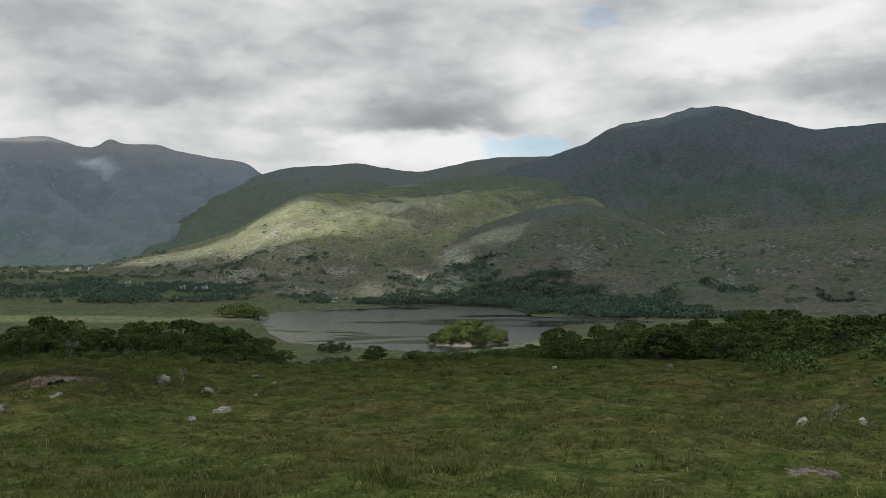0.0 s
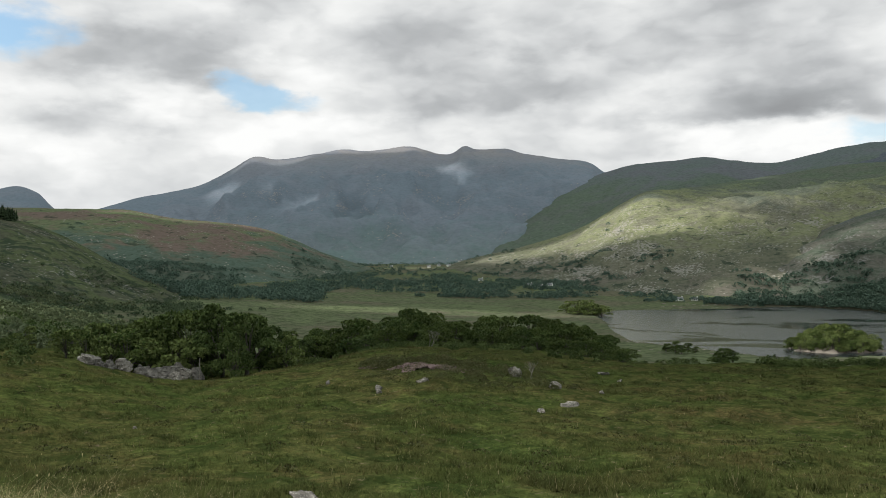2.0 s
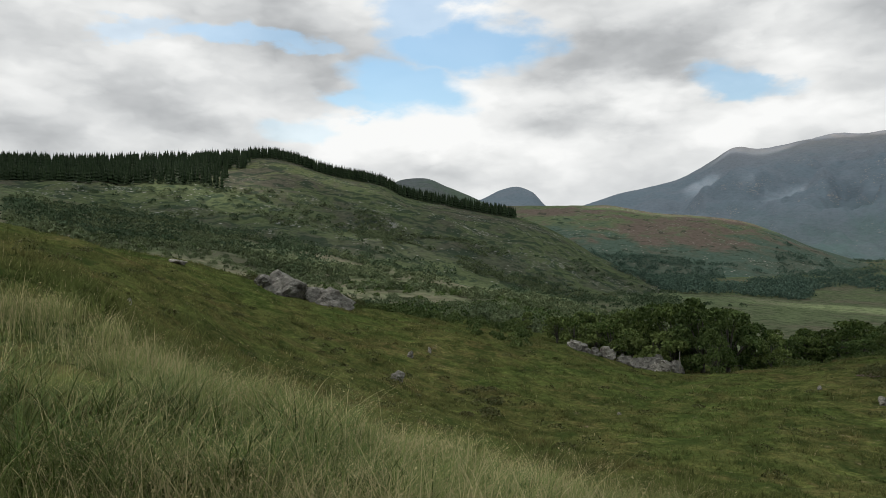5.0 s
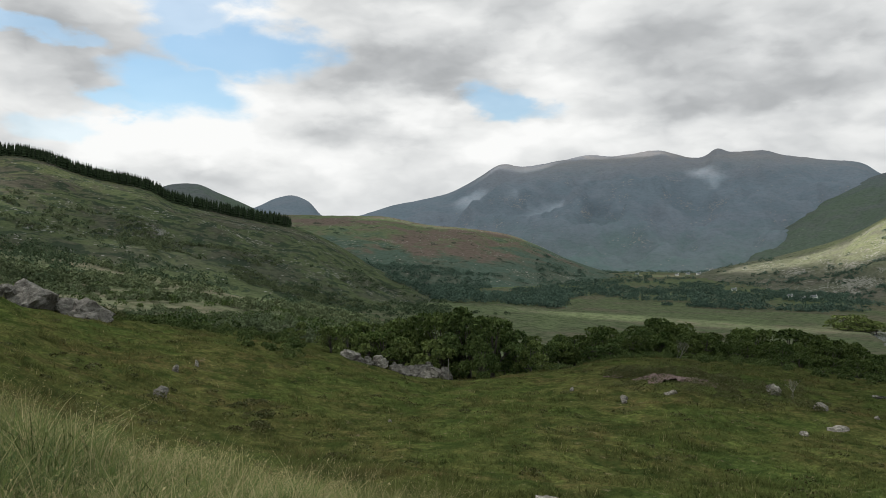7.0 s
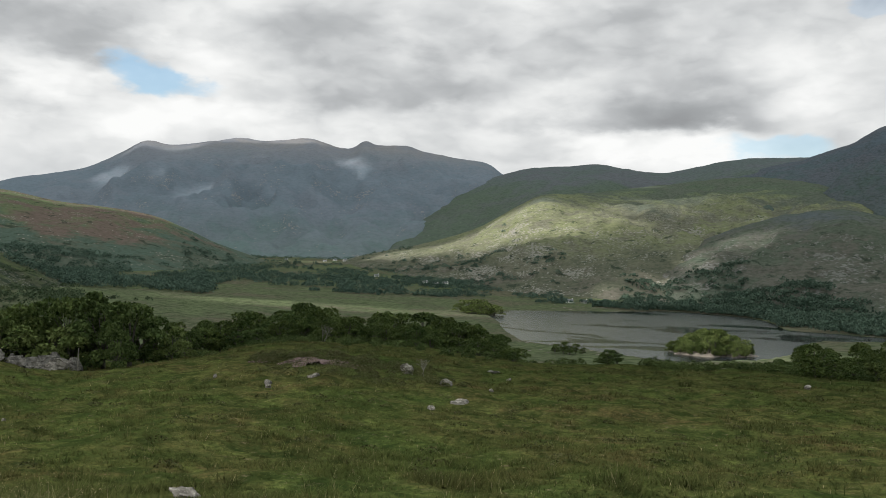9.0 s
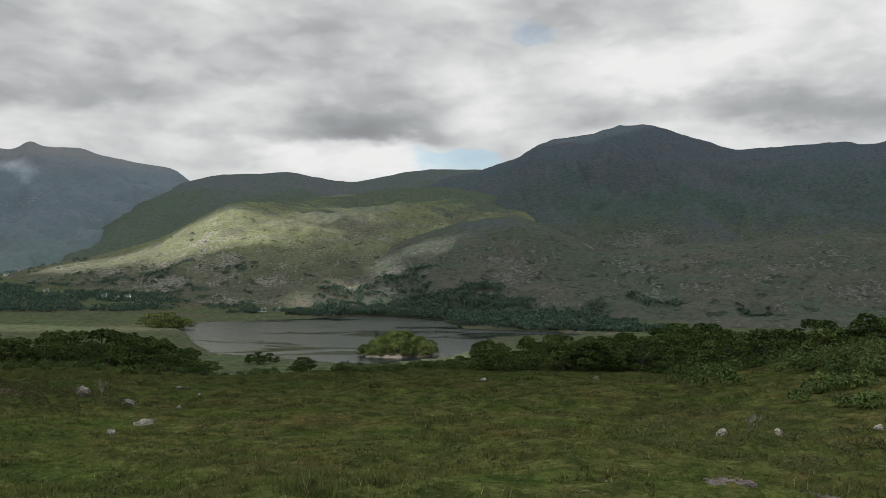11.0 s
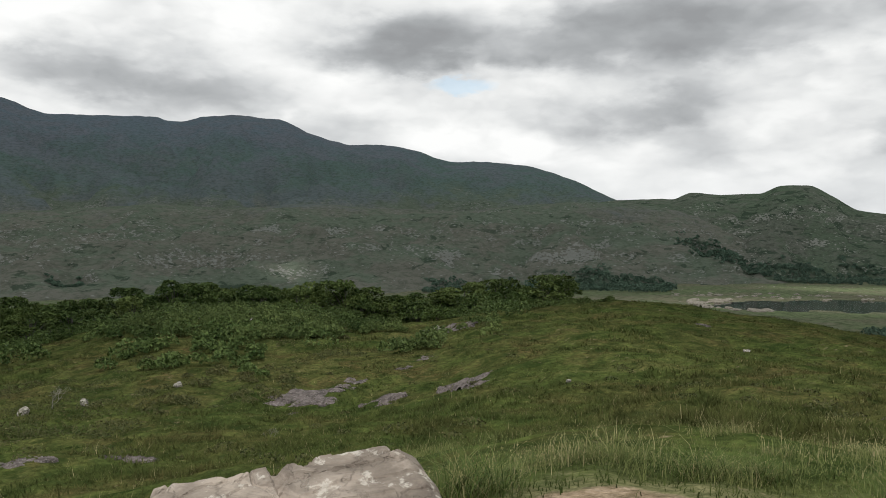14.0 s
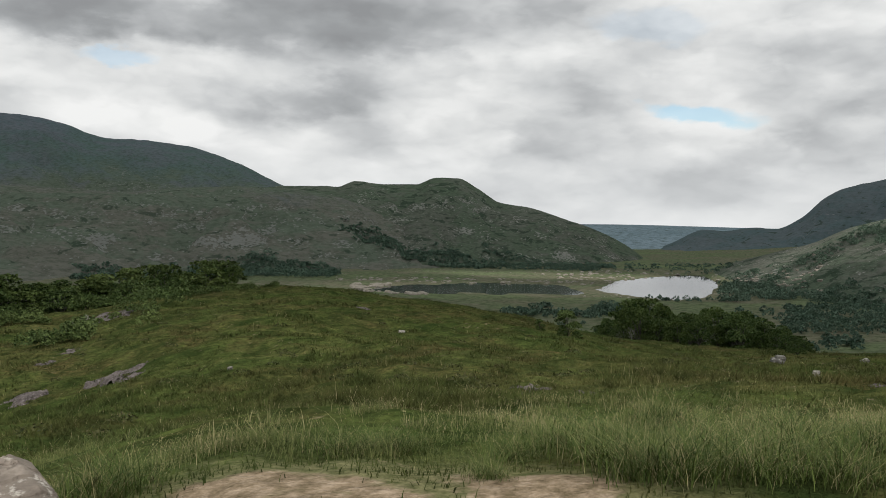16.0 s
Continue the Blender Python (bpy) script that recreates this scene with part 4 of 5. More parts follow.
    return np.array(pts), np.array(faces)


def joined(pieces):
    pts, faces, n = [], [], 0
    for p, f in pieces:
        pts.append(p)
        faces.append(np.asarray(f) + n)
        n += len(p)
    return np.concatenate(pts), np.concatenate(faces)


def make_tree(name, label, category, seed, height, spread, leaf, leaves, size, low=0.25, lean=0.0):
    rng = np.random.default_rng(seed)
    tree = tagged(new(name), label, category)
    trunk_top = height * (low + 0.12)
    limbs = [tube([(0, 0, -0.6), (lean * 0.2, 0.05, trunk_top * 0.5), (lean * 0.5, 0, trunk_top), (lean * 0.8, 0.1, height * 0.75)],
                  [height * 0.040, height * 0.032, height * 0.024, height * 0.006])]
    lobes = []
    for i in range(15):
        a = i * 2.4 + rng.uniform(-0.4, 0.4)
        out = spread * rng.uniform(0.2, 0.74) * (0.35 if i == 0 else 1)
        z = height * (rng.uniform(low + 0.10, 0.84) if i else 0.82)
        c = np.array([math.cos(a) * out + lean, math.sin(a) * out, z])
        k = spread * rng.uniform(0.20, 0.36)
        lobes.append((*c, k, k, min(k * 0.72, height - z)))
        limbs.append(tube([(lean * 0.4, 0, trunk_top * rng.uniform(0.7, 1.0)), c * [0.55, 0.55, 0.72] + [0, 0, trunk_top * 0.15], c], [height * 0.011, height * 0.007, height * 0.003], 5))
    part("trunk", *joined(limbs), BARK, tree)
    part("crown", *leaf_quads(rng, crown_points(rng, lobes, leaves), size), leaf, tree, smooth=False)
    return tree


def top_height(az, tops, r):
    """Height of a tree top over the lens's level, from the wood's outline (heading, elevation)."""
    t = sorted(tops)
    return math.tan(radians(float(curve(np.array([az]), [q[0] for q in t], [q[1] for q in t])[0]))) * r + EYE


KINDS = {}
for tag, seed, high, wide, mat, n, low in (("oak", 1, 8.0, 4.6, LEAF_OAK, 2100, 0.02), ("oak", 2, 8.0, 5.2, LEAF_OAK, 2200, 0.03), ("oak", 3, 8.0, 4.2, LEAF_OAK, 2000, 0.05),
                                      ("holly", 4, 8.0, 3.9, LEAF_HOLLY, 2000, 0.0), ("holly", 5, 8.0, 4.6, LEAF_HOLLY, 2000, 0.03),
                                      ("sallow", 6, 6.0, 4.4, LEAF_BRIGHT, 1100, 0.05), ("sallow", 7, 6.0, 3.8, LEAF_BRIGHT, 1000, 0.05)):
    names = {"oak": ("oak_tree", "wind-bent oak tree with a dense dull green crown", "tree"), "holly": ("holly_tree", "dark green holly tree with a dense crown", "tree"),
             "sallow": ("sallow_bush", "light green sallow bush with a low spreading crown", "bush")}[tag]
    proto = make_tree(*names, seed, high, wide, mat, n, 0.25 if tag != "sallow" else 0.25, low)
    KINDS.setdefault(tag, []).append([proto, False, high])

PLACE_RNG = random.Random(5)


def plant(tag, az, r, height, group, wide=1.0):
    x, y = polar(az, r)
    slot = PLACE_RNG.choice(KINDS[tag])
    s = height / slot[2]
    k = PLACE_RNG.uniform(0.9, 1.25) * wide
    m = Matrix.LocRotScale((x, y, drop(x, y) - 0.1), Euler((0, 0, PLACE_RNG.uniform(0, 6.28))), (s * k, s * k, s))
    if slot[1]:
        t = copy_thing(slot[0], m)
        t.scale = (s * k, s * k, s)
    else:
        slot[0].matrix_world, slot[1], t = m, True, slot[0]
    return tagged(t, group=group)


WOOD_WEST = [(34.5, -5.0), (33, -4.4), (29.5, -3.85), (25.5, -3.3), (22.4, -3.8), (18.9, -3.8), (15.2, -4.1), (13.0, -4.65), (11.9, -5.4), (9.8, -7.1)]
WOOD_NORTH = [(-5.5, -6.3), (-6.6, -5.5), (-7.8, -4.85), (-13.1, -4.4), (-17.6, -3.75), (-22.7, -3.05), (-26.2, -3.2), (-29.4, -3.5), (-34.8, -3.15), (-40.2, -3.05), (-43.2, -3.5), (-47.5, -3.5), (-50.9, -3.95), (-54.2, -4.2), (-58, -4.8), (-60, -5.2)]
WOOD_EAST = [(-83.5, -6.8), (-84.6, -5.83), (-85.2, -4.9), (-87.8, -4.35), (-90.0, -4.66), (-92.8, -4.75), (-95.6, -5.67), (-97.5, -6.5)]


def wood(outline, first, last, near, far, step, group, mixture, low=3.0):
    """Rows of trees whose tops follow the wood's outline; the front rows stand lower."""
    rows = max(2, int((far - near) / 17))
    for j in range(rows):
        r = near + (far - near) * j / (rows - 1)
        az = first
        while az > last:
            a, d = az + PLACE_RNG.uniform(-0.5, 0.5), r + PLACE_RNG.uniform(-7, 7)
            x, y = polar(a, d)
            high = top_height(a, outline, d) - ground_at(x, y)
            high *= PLACE_RNG.uniform(0.74, 1.05) if j == rows - 1 else PLACE_RNG.uniform(0.55, 0.92)
            if high > 2.0:
                plant(PLACE_RNG.choice(mixture), a, d, min(max(high, low), 13.0), group)
            az -= step * PLACE_RNG.uniform(0.8, 1.2)


wood(WOOD_WEST, 34.0, 10.0, 142, 196, 1.35, "trees of the western wood", ["oak", "oak", "holly"])
wood(WOOD_NORTH, -6.0, -59.0, 116, 186, 1.6, "trees of the northern wood", ["oak", "oak", "oak", "holly"])
wood(WOOD_EAST, -84.0, -97.0, 146, 200, 1.0, "trees of the eastern wood", ["holly", "oak"])

for i in range(96):
    plant(PLACE_RNG.choice(["oak", "sallow", "oak", "holly"]), -8 - i * 0.53 + PLACE_RNG.uniform(-0.6, 0.6), PLACE_RNG.uniform(92, 114), PLACE_RNG.uniform(2.4, 4.6) * (1.15 if i > 24 else 0.9), "low trees at the edge of the northern wood", 1.3)
for i in range(16):
    plant(PLACE_RNG.choice(["oak", "holly"]), 33.0 - i * 1.45 + PLACE_RNG.uniform(-0.6, 0.6), PLACE_RNG.uniform(126, 140), PLACE_RNG.uniform(3.0, 5.0), "low trees at the edge of the western wood", 1.3)

# the clump beside the rock, its dark side towards the viewpoint
for az, r, high in ((37.0, 84, 6.6), (38.6, 88, 8.2), (40.6, 90, 7.6), (35.4, 86, 5.2), (42.4, 92, 6.4), (39.4, 94, 8.0), (36.2, 93, 6.0), (44.3, 93, 5.2), (46.2, 92, 4.2), (37.8, 80, 4.6)):
    plant("holly" if r < 89 else "oak", az, r, high, "trees of the rock clump", 0.85)
for az, r, high in ((45.6, 87, 3.4), (47.0, 88, 3.6), (48.2, 89, 3.0), (46.2, 90, 4.2), (44.6, 88, 4.4), (43.2, 90, 4.8), (41.8, 87, 4.2), (40.6, 86, 3.6), (34.4, 84, 3.4), (47.8, 98, 3.0), (50.5, 130, 3.4), (33.6, 96, 2.6)):
    plant("sallow", az, r, high, "bushes about the meadow")
# bushes between the meadow and the lake
for az, r, high, tag in ((7.9, 600, 9.5, "oak"), (7.1, 604, 8.0, "oak"), (8.5, 606, 7.5, "oak"), (7.5, 596, 7.0, "holly"), (6.6, 606, 5.5, "oak"), (4.9, 117, 2.3, "holly"), (4.3, 119, 2.0, "holly"), (5.3, 121, 1.7, "oak"), (12.7, 1000, 12, "sallow"), (13.3, 1003, 16, "sallow"), (13.9, 1006, 18, "sallow"), (14.5, 1010, 16, "sallow"), (15.1, 1015, 12, "sallow"), (13.6, 990, 13, "sallow"), (14.3, 992, 12, "sallow"),
                         (-81.9, 56, 2.1, "holly"), (-80.0, 60, 1.0, "holly"), (-83.2, 92, 1.5, "holly"), (-79, 330, 7, "holly"), (-76.5, 300, 7, "oak"), (-74.5, 280, 6, "holly"), (-77.8, 300, 6, "oak"), (-96.6, 74, 1.6, "holly")):
    plant(tag, az, r, high, "lone bushes and small trees", 1.5 if r > 900 else 1.0)


def scatter_wood(name, label, patches, leaf, leaves, size, squat=0.75, seed=3, thin=-0.30, patch=90.0):
    """A far wood or scrub, too distant to count: many small crowns in one mesh. Patches: headings, distances, how many, height."""
    rng = np.random.default_rng(seed)
    out = []
    for a0, a1, r0, r1, count, high in patches:
        for _ in range(count):
            u, v = rng.uniform(), rng.uniform()
            a, r = a0 + (a1 - a0) * u, r0 + (r1 - r0) * v
            x, y = polar(a, r)
            if fractal(np.array([x]), np.array([y]), patch, 3, 61)[0] < thin:
                continue
            z = drop(x, y)
            if z < LAKE_Z + 0.3:
                continue
            h = high * rng.uniform(0.55, 1.25)
            k = h * squat
            v = rng.normal(size=(leaves, 3))
            v /= np.linalg.norm(v, axis=1, keepdims=True)
            v[:, 2] = np.abs(v[:, 2]) * 0.95 - 0.1
            c = np.array([x, y, z + h * 0.30]) + v * [k, k, h * 0.68] * rng.uniform(0.7, 1.05, (leaves, 1))
            out.append(c)
    c = np.concatenate(out)
    pts, faces = leaf_quads(rng, c, size)
    return tagged(mesh_object(name, pts, faces, leaf, False), label, "trees", kind="stuff")


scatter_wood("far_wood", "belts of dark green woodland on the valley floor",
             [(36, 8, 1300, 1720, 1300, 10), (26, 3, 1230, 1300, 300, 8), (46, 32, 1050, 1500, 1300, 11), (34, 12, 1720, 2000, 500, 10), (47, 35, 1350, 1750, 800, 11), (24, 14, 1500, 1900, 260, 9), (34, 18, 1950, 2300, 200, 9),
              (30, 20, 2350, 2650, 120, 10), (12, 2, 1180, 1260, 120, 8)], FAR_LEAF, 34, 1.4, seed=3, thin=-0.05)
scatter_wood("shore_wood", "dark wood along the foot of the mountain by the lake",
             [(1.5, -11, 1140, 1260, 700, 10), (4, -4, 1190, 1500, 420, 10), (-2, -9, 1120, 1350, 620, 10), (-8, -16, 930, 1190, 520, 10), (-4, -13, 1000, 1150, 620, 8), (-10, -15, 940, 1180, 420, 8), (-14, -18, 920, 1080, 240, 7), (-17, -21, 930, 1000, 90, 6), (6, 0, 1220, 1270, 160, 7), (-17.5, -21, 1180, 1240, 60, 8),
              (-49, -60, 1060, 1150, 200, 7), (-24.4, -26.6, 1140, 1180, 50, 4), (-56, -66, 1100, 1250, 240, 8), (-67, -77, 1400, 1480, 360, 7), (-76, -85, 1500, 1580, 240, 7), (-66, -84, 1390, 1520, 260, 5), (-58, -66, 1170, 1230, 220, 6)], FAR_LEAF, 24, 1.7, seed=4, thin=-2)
scatter_wood("lakeside_scrub", "low green scrub between the eastern wood and the far lake",
             [(-84, -101, 420, 880, 420, 5), (-92, -101, 800, 1150, 260, 7), (-64, -84, 330, 620, 160, 4), (-76, -90, 640, 860, 160, 5), (-77, -87, 660, 800, 420, 6), (-82, -93, 1380, 1700, 160, 6), (-92, -103, 850, 1250, 900, 7), (-96, -103, 600, 850, 260, 6)], FAR_LEAF, 26, 1.2, seed=5, thin=0.0)
scatter_wood("hill_scrub", "grey-green scrub of gorse and birch on the hillside",
             [(44, 84, 330, 470, 620, 4.4), (44, 81, 420, 560, 420, 4.6), (52, 81, 560, 760, 300, 4.6), (44, 62, 560, 900, 340, 5.0), (36, 48, 260, 700, 300, 4.2), (60, 84, 430, 660, 1100, 5.4), (46, 62, 480, 860, 800, 5.4), (54, 80, 660, 900, 420, 5.0)], SCRUB_LEAF, 44, 0.75, seed=6, thin=0.02, patch=55.0)
scatter_wood("slope_scrub", "grey-green birch and gorse scrub on the lower slope",
             [(46, 84, 130, 430, 760, 1.8), (46, 84, 150, 430, 420, 3.6)], SCRUB_LEAF, 110, 0.30, seed=14, thin=0.05, patch=40.0)
scatter_wood("slope_holly", "dark holly bushes scattered through the lower slope's scrub",
             [(46, 84, 150, 450, 460, 3.2)], LEAF_HOLLY, 100, 0.34, seed=15, thin=0.0, patch=60.0)
scatter_wood("dark_scrub", "dark holly scrub dotted over the hillside",
             [(46, 81, 560, 900, 260, 5.0), (36, 46, 330, 900, 200, 5.0), (64, 84, 430, 690, 900, 6.5), (46, 62, 520, 820, 420, 6.5), (40, 47, 700, 1000, 200, 7)], DARK_SCRUB, 36, 0.8, seed=7, thin=-0.1, patch=70.0)


def build_plantation():
    rng = np.random.default_rng(9)
    pieces = []
    spots = [(rng.uniform(51.0, 69.5), rng.uniform(0.965, 1.05), rng.uniform(13, 19)) for _ in range(1300)]
    spots += [(rng.uniform(72.0, 86) - abs(rng.normal(0, 0.8)), rng.uniform(0.70, 1.03), rng.uniform(13, 19)) for _ in range(1900)]
    spots += [(rng.uniform(69.5, 73), rng.uniform(0.86, 1.03), rng.uniform(12, 17)) for _ in range(360)]
    for az, f, high in spots:
        crest = 1350 - 200 * (100 - az) / 59.5
        x, y = polar(az, crest * f)
        z = drop(x, y)
        rings, sides = 4, 4
        spin = rng.uniform(0, 6.28)
        pts, faces = [], []
        for j in range(rings):
            for wide, dz in ((1.0, 0.0), (0.42, 0.11)):
                h = high * (0.08 + 0.80 * j / rings + dz)
                w = high * 0.19 * (1 - j / rings * 0.86) * wide
                for q in range(sides):
                    a = spin + 2 * math.pi * q / sides
                    k = w * rng.uniform(0.75, 1.25)
                    pts.append((x + math.cos(a) * k, y + math.sin(a) * k, z + h))
        pts += [(x, y, z + high)] * sides
        for j in range(rings * 2):
            for q in range(sides):
                a, b = j * sides + q, j * sides + (q + 1) % sides
                faces.append((a, b, b + sides, a + sides))
        pieces.append((np.array(pts), np.array(faces)))
    tagged(mesh_object("spruce_plantation", *joined(pieces), NEEDLES, False), "dark spruce plantation along the hill's crest", "trees", kind="stuff")


build_plantation()
scatter_wood("meadow_heather", "dark tufts of heather dotted over the meadow",
             [(-30, 48, 26, 96, 260, 0.30), (-104, -30, 18, 80, 150, 0.25), (48, 84, 26, 70, 110, 0.28), (16, 29, 54, 72, 170, 0.55), (-30, -18, 36, 56, 120, 0.55)], HEATHER, 60, 0.045, 1.5, seed=13)


# ---- grasses and ferns ----
def blades(rng, roots, height, width, bend, segments=3):
    """Curved tapering grass blades at the roots given."""
    n = len(roots)
    a = rng.uniform(0, 2 * np.pi, n)
    lean = np.stack([np.cos(a), np.sin(a), np.zeros(n)], 1)
    side = np.stack([-np.sin(a), np.cos(a), np.zeros(n)], 1)
    h = (height * rng.uniform(0.6, 1.25, n))[:, None]
    b = (bend * rng.uniform(0.2, 1.3, n))[:, None] * h
    w = (width * rng.uniform(0.7, 1.3, n))[:, None]
    rows = []
    for j in range(segments + 1):
        t = j / segments
        mid = roots + lean * b * t ** 2 + np.array([0, 0, 1.0]) * h * (t - 0.25 * t ** 3)
        rows += [mid - side * w * (1 - t * 0.92), mid + side * w * (1 - t * 0.92)]
    pts = np.stack(rows, 1).reshape(-1, 3)
    m = 2 * (segments + 1)
    i = np.arange(n)[:, None] * m
    faces = np.concatenate([np.concatenate([i + 2 * j, i + 2 * j + 1, i + 2 * j + 3, i + 2 * j + 2], 1) for j in range(segments)])
    return pts, faces


def on_ground(az, r, sink=0.02):
    x, y = -np.sin(np.radians(az)) * r, np.cos(np.radians(az)) * r
    return np.stack([x, y, ground_height(x, y) - sink], 1)


def bare_earth(p):
    """Whether a place lies on the trodden earth."""
    d = np.full(len(p), 9.0)
    for cx, cy, wide in BARE:
        d = np.minimum(d, np.hypot(p[:, 0] - cx, p[:, 1] - cy) / wide)
    return d + fractal(p[:, 0], p[:, 1], 0.7, 3, 88) * 0.25 < 0.95


def build_meadow_grass():
    rng = np.random.default_rng(21)
    n = 180000
    az = rng.uniform(-104, 84, n)
    r = np.exp(rng.uniform(np.log(13), np.log(115), n))
    root = on_ground(az, r)
    keep = (fractal(root[:, 0], root[:, 1], 3.0, 3, 90) + rng.normal(0, 0.4, n)) > -0.15
    root, r = root[keep], r[keep]
    root = np.repeat(root, 3, 0) + rng.normal(0, 0.10, (len(root) * 3, 3)) * [1, 1, 0]
    size = 0.13 + 0.05 * np.clip(fractal(root[:, 0], root[:, 1], 6.0, 3, 91), -1, 1) + 0.30 * np.clip(fractal(root[:, 0], root[:, 1], 1.7, 3, 92), 0, 1)
    p, f = blades(rng, root, size, 0.010 + 0.00055 * np.repeat(r, 3), 1.0, 1)
    tagged(mesh_object("meadow_grass", p, f, BLADE, False), "rough green meadow grass over the whole slope", "grass", kind="stuff")
    pick = rng.uniform(size=len(root)) < 0.05
    p, f = blades(rng, root[pick], size[pick] * 1.15, 0.005 + 0.00012 * np.repeat(r, 3)[pick], 0.6, 1)
    tagged(mesh_object("dry_meadow_grass", p, f, STRAW, False), "straw-coloured seed stems among the meadow grass", "grass", kind="stuff")


build_meadow_grass()


def build_bank_grass():
    rng = np.random.default_rng(22)
    n = 1000
    az = np.concatenate([rng.uniform(40, 88, n), rng.uniform(-106, -46, 1000)])
    r = np.concatenate([rng.uniform(4.5, 14, n), rng.uniform(6.5, 17, 1000)])
    clump = fractal(-np.sin(np.radians(az)) * r, np.cos(np.radians(az)) * r, 1.5, 3, 82) + rng.normal(0, 0.2, len(az)) > np.where(az > 0, -0.5, -0.30)
    az, r = az[clump], r[clump]
    tuft = on_ground(az, r)
    ok = ~bare_earth(tuft)
    tuft, left = tuft[ok], (az > 0)[ok]
    high = np.where(left, 0.34, np.where(np.hypot(tuft[:, 0], tuft[:, 1]) < 9.5, 0.15, 0.12)) * (1 + 0.55 * np.clip(fractal(tuft[:, 0], tuft[:, 1], 1.6, 3, 83), -1, 1)) * rng.uniform(0.75, 1.25, len(tuft))
    m = 36
    root = np.repeat(tuft, m, 0) + rng.normal(0, 0.11, (len(tuft) * m, 3)) * [1, 1, 0]
    p, f = blades(rng, root, np.repeat(high, m), 0.0045, 1.0, 2)
    tagged(mesh_object("bank_grass", p, f, RUSH, False), "long green grass on the roadside bank", "grass", kind="stuff")
    m = 12
    pick = (fractal(tuft[:, 0], tuft[:, 1], 2.4, 3, 84) + rng.normal(0, 0.25, len(tuft))) > np.where(left, -0.12, -0.05)
    root = np.repeat(tuft[pick], m, 0) + rng.normal(0, 0.16, (pick.sum() * m, 3)) * [1, 1, 0]
    p, f = blades(rng, root, np.repeat(high[pick] * 1.45, m), 0.0032, 0.85, 3)
    # seed heads
    tips = p.reshape(-1, 8, 3)[:, 6:8].mean(1)
    q, g = leaf_quads(rng, tips - [0, 0, 0.03], 0.009, 0.6)
    tagged(mesh_object("dry_grass", *joined([(p, f), (q, g)]), STRAW, False), "dry straw-coloured grass with seed heads on the bank", "grass", kind="stuff")
    short = on_ground(rng.uniform(-108, -36, 9000), rng.uniform(4.0, 9.0, 9000), 0.0)
    short = short[~bare_earth(short) | (rng.uniform(size=len(short)) < 0.03)]
    p, f = blades(rng, short, 0.07, 0.005, 1.1, 2)
    tagged(mesh_object("short_turf", p, f, BLADE, False), "short worn turf round the bare earth", "grass", kind="stuff")


build_bank_grass()


def rush_tussock(seed, count, high):
    rng = np.random.default_rng(seed)
    spread = rng.normal(0, 0.19, (count, 3)) * [1, 1, 0]
    p, f = blades(rng, spread, high * rng.uniform(0.55, 1.1, count), 0.0045, 1.5, 4)
    t = tagged(new("rush_tussock"), "dense dark green rush tussock on the grassy bank", "grass tussock", "rush tussocks")
    part("tuft", p, f, RUSH_DARK, t, smooth=False)
    p, f = blades(rng, spread[:count // 4], high * 0.85, 0.004, 1.8, 4)
    part("dead_tuft", p, f, STRAW, t, "dead straw-coloured blades", smooth=False)
    return t


TUSSOCK = None
for az, r, s in ((-51.9, 5.6, 0.75), (-53.2, 6.0, 0.6), (-67.0, 6.9, 0.6), (-70.5, 7.0, 0.55), (-68.6, 7.2, 0.5), (-76.5, 5.6, 0.42), (-78.6, 6.6, 0.6), (-81.5, 6.9, 0.7), (-84.5, 6.2, 0.8), (-86.5, 5.6, 0.8), (-89.2, 5.6, 0.75), (-91.0, 6.4, 0.7),
                 (-93.5, 5.8, 0.8), (-96.0, 6.6, 0.8), (-98.5, 6.0, 0.75), (-100.6, 6.8, 0.8), (-88.0, 7.6, 0.7), (-95.0, 8.2, 0.7), (73.4, 7.4, 1.0), (75.2, 7.7, 0.9), (68.0, 6.6, 0.85), (65.6, 6.3, 0.9), (62.0, 6.8, 0.8), (78.0, 7.0, 0.9), (58.0, 6.4, 0.7), (80.5, 6.2, 1.15), (70.4, 6.0, 1.1), (60.2, 5.9, 1.0), (55.0, 6.5, 0.9), (84.0, 7.2, 1.1), (66.4, 7.6, 1.1), (50.5, 7.4, 0.85), (76.4, 5.8, 0.9), (63.6, 8.2, 0.9)):
    s = s if az > 0 else s * 0.85
    m = Matrix.LocRotScale(spot(az, r) - Vector((0, 0, 0.03)), Euler((0, 0, az * 1.7)), (s, s, s))
    if TUSSOCK is None:
        TUSSOCK = rush_tussock(31, 330, 0.66)
        TUSSOCK.matrix_world = m
    else:
        copy_thing(TUSSOCK, m).scale = (s, s, s)


# bracken and bramble: rounded clumps that close up over the knolls
scatter_wood("bracken", "dense green bracken and bramble clumps covering the knoll",
             [(-23, -56, 70, 100, 520, 1.9), (-27, -42, 52, 72, 400, 1.1), (-34, -50, 54, 74, 340, 1.1), (-26, -54, 56, 100, 420, 0.9), (-25, -38, 44, 60, 150, 0.6), (-48, -62, 84, 104, 200, 1.1), (2, 38, 98, 124, 420, 1.1), (-20, 4, 98, 120, 360, 1.1), (50, 66, 66, 100, 200, 0.9)],
             FERN, 120, 0.10, 0.62, seed=12, thin=-0.10, patch=15.0)
scatter_wood("knoll_bramble", "dark bramble and stunted holly among the bracken of the knoll",
             [(-20, -52, 62, 98, 170, 1.7), (-24, -38, 46, 66, 70, 1.0), (-44, -56, 76, 100, 70, 1.8)], LEAF_HOLLY, 130, 0.13, 0.75, seed=16, thin=-0.2, patch=12.0)
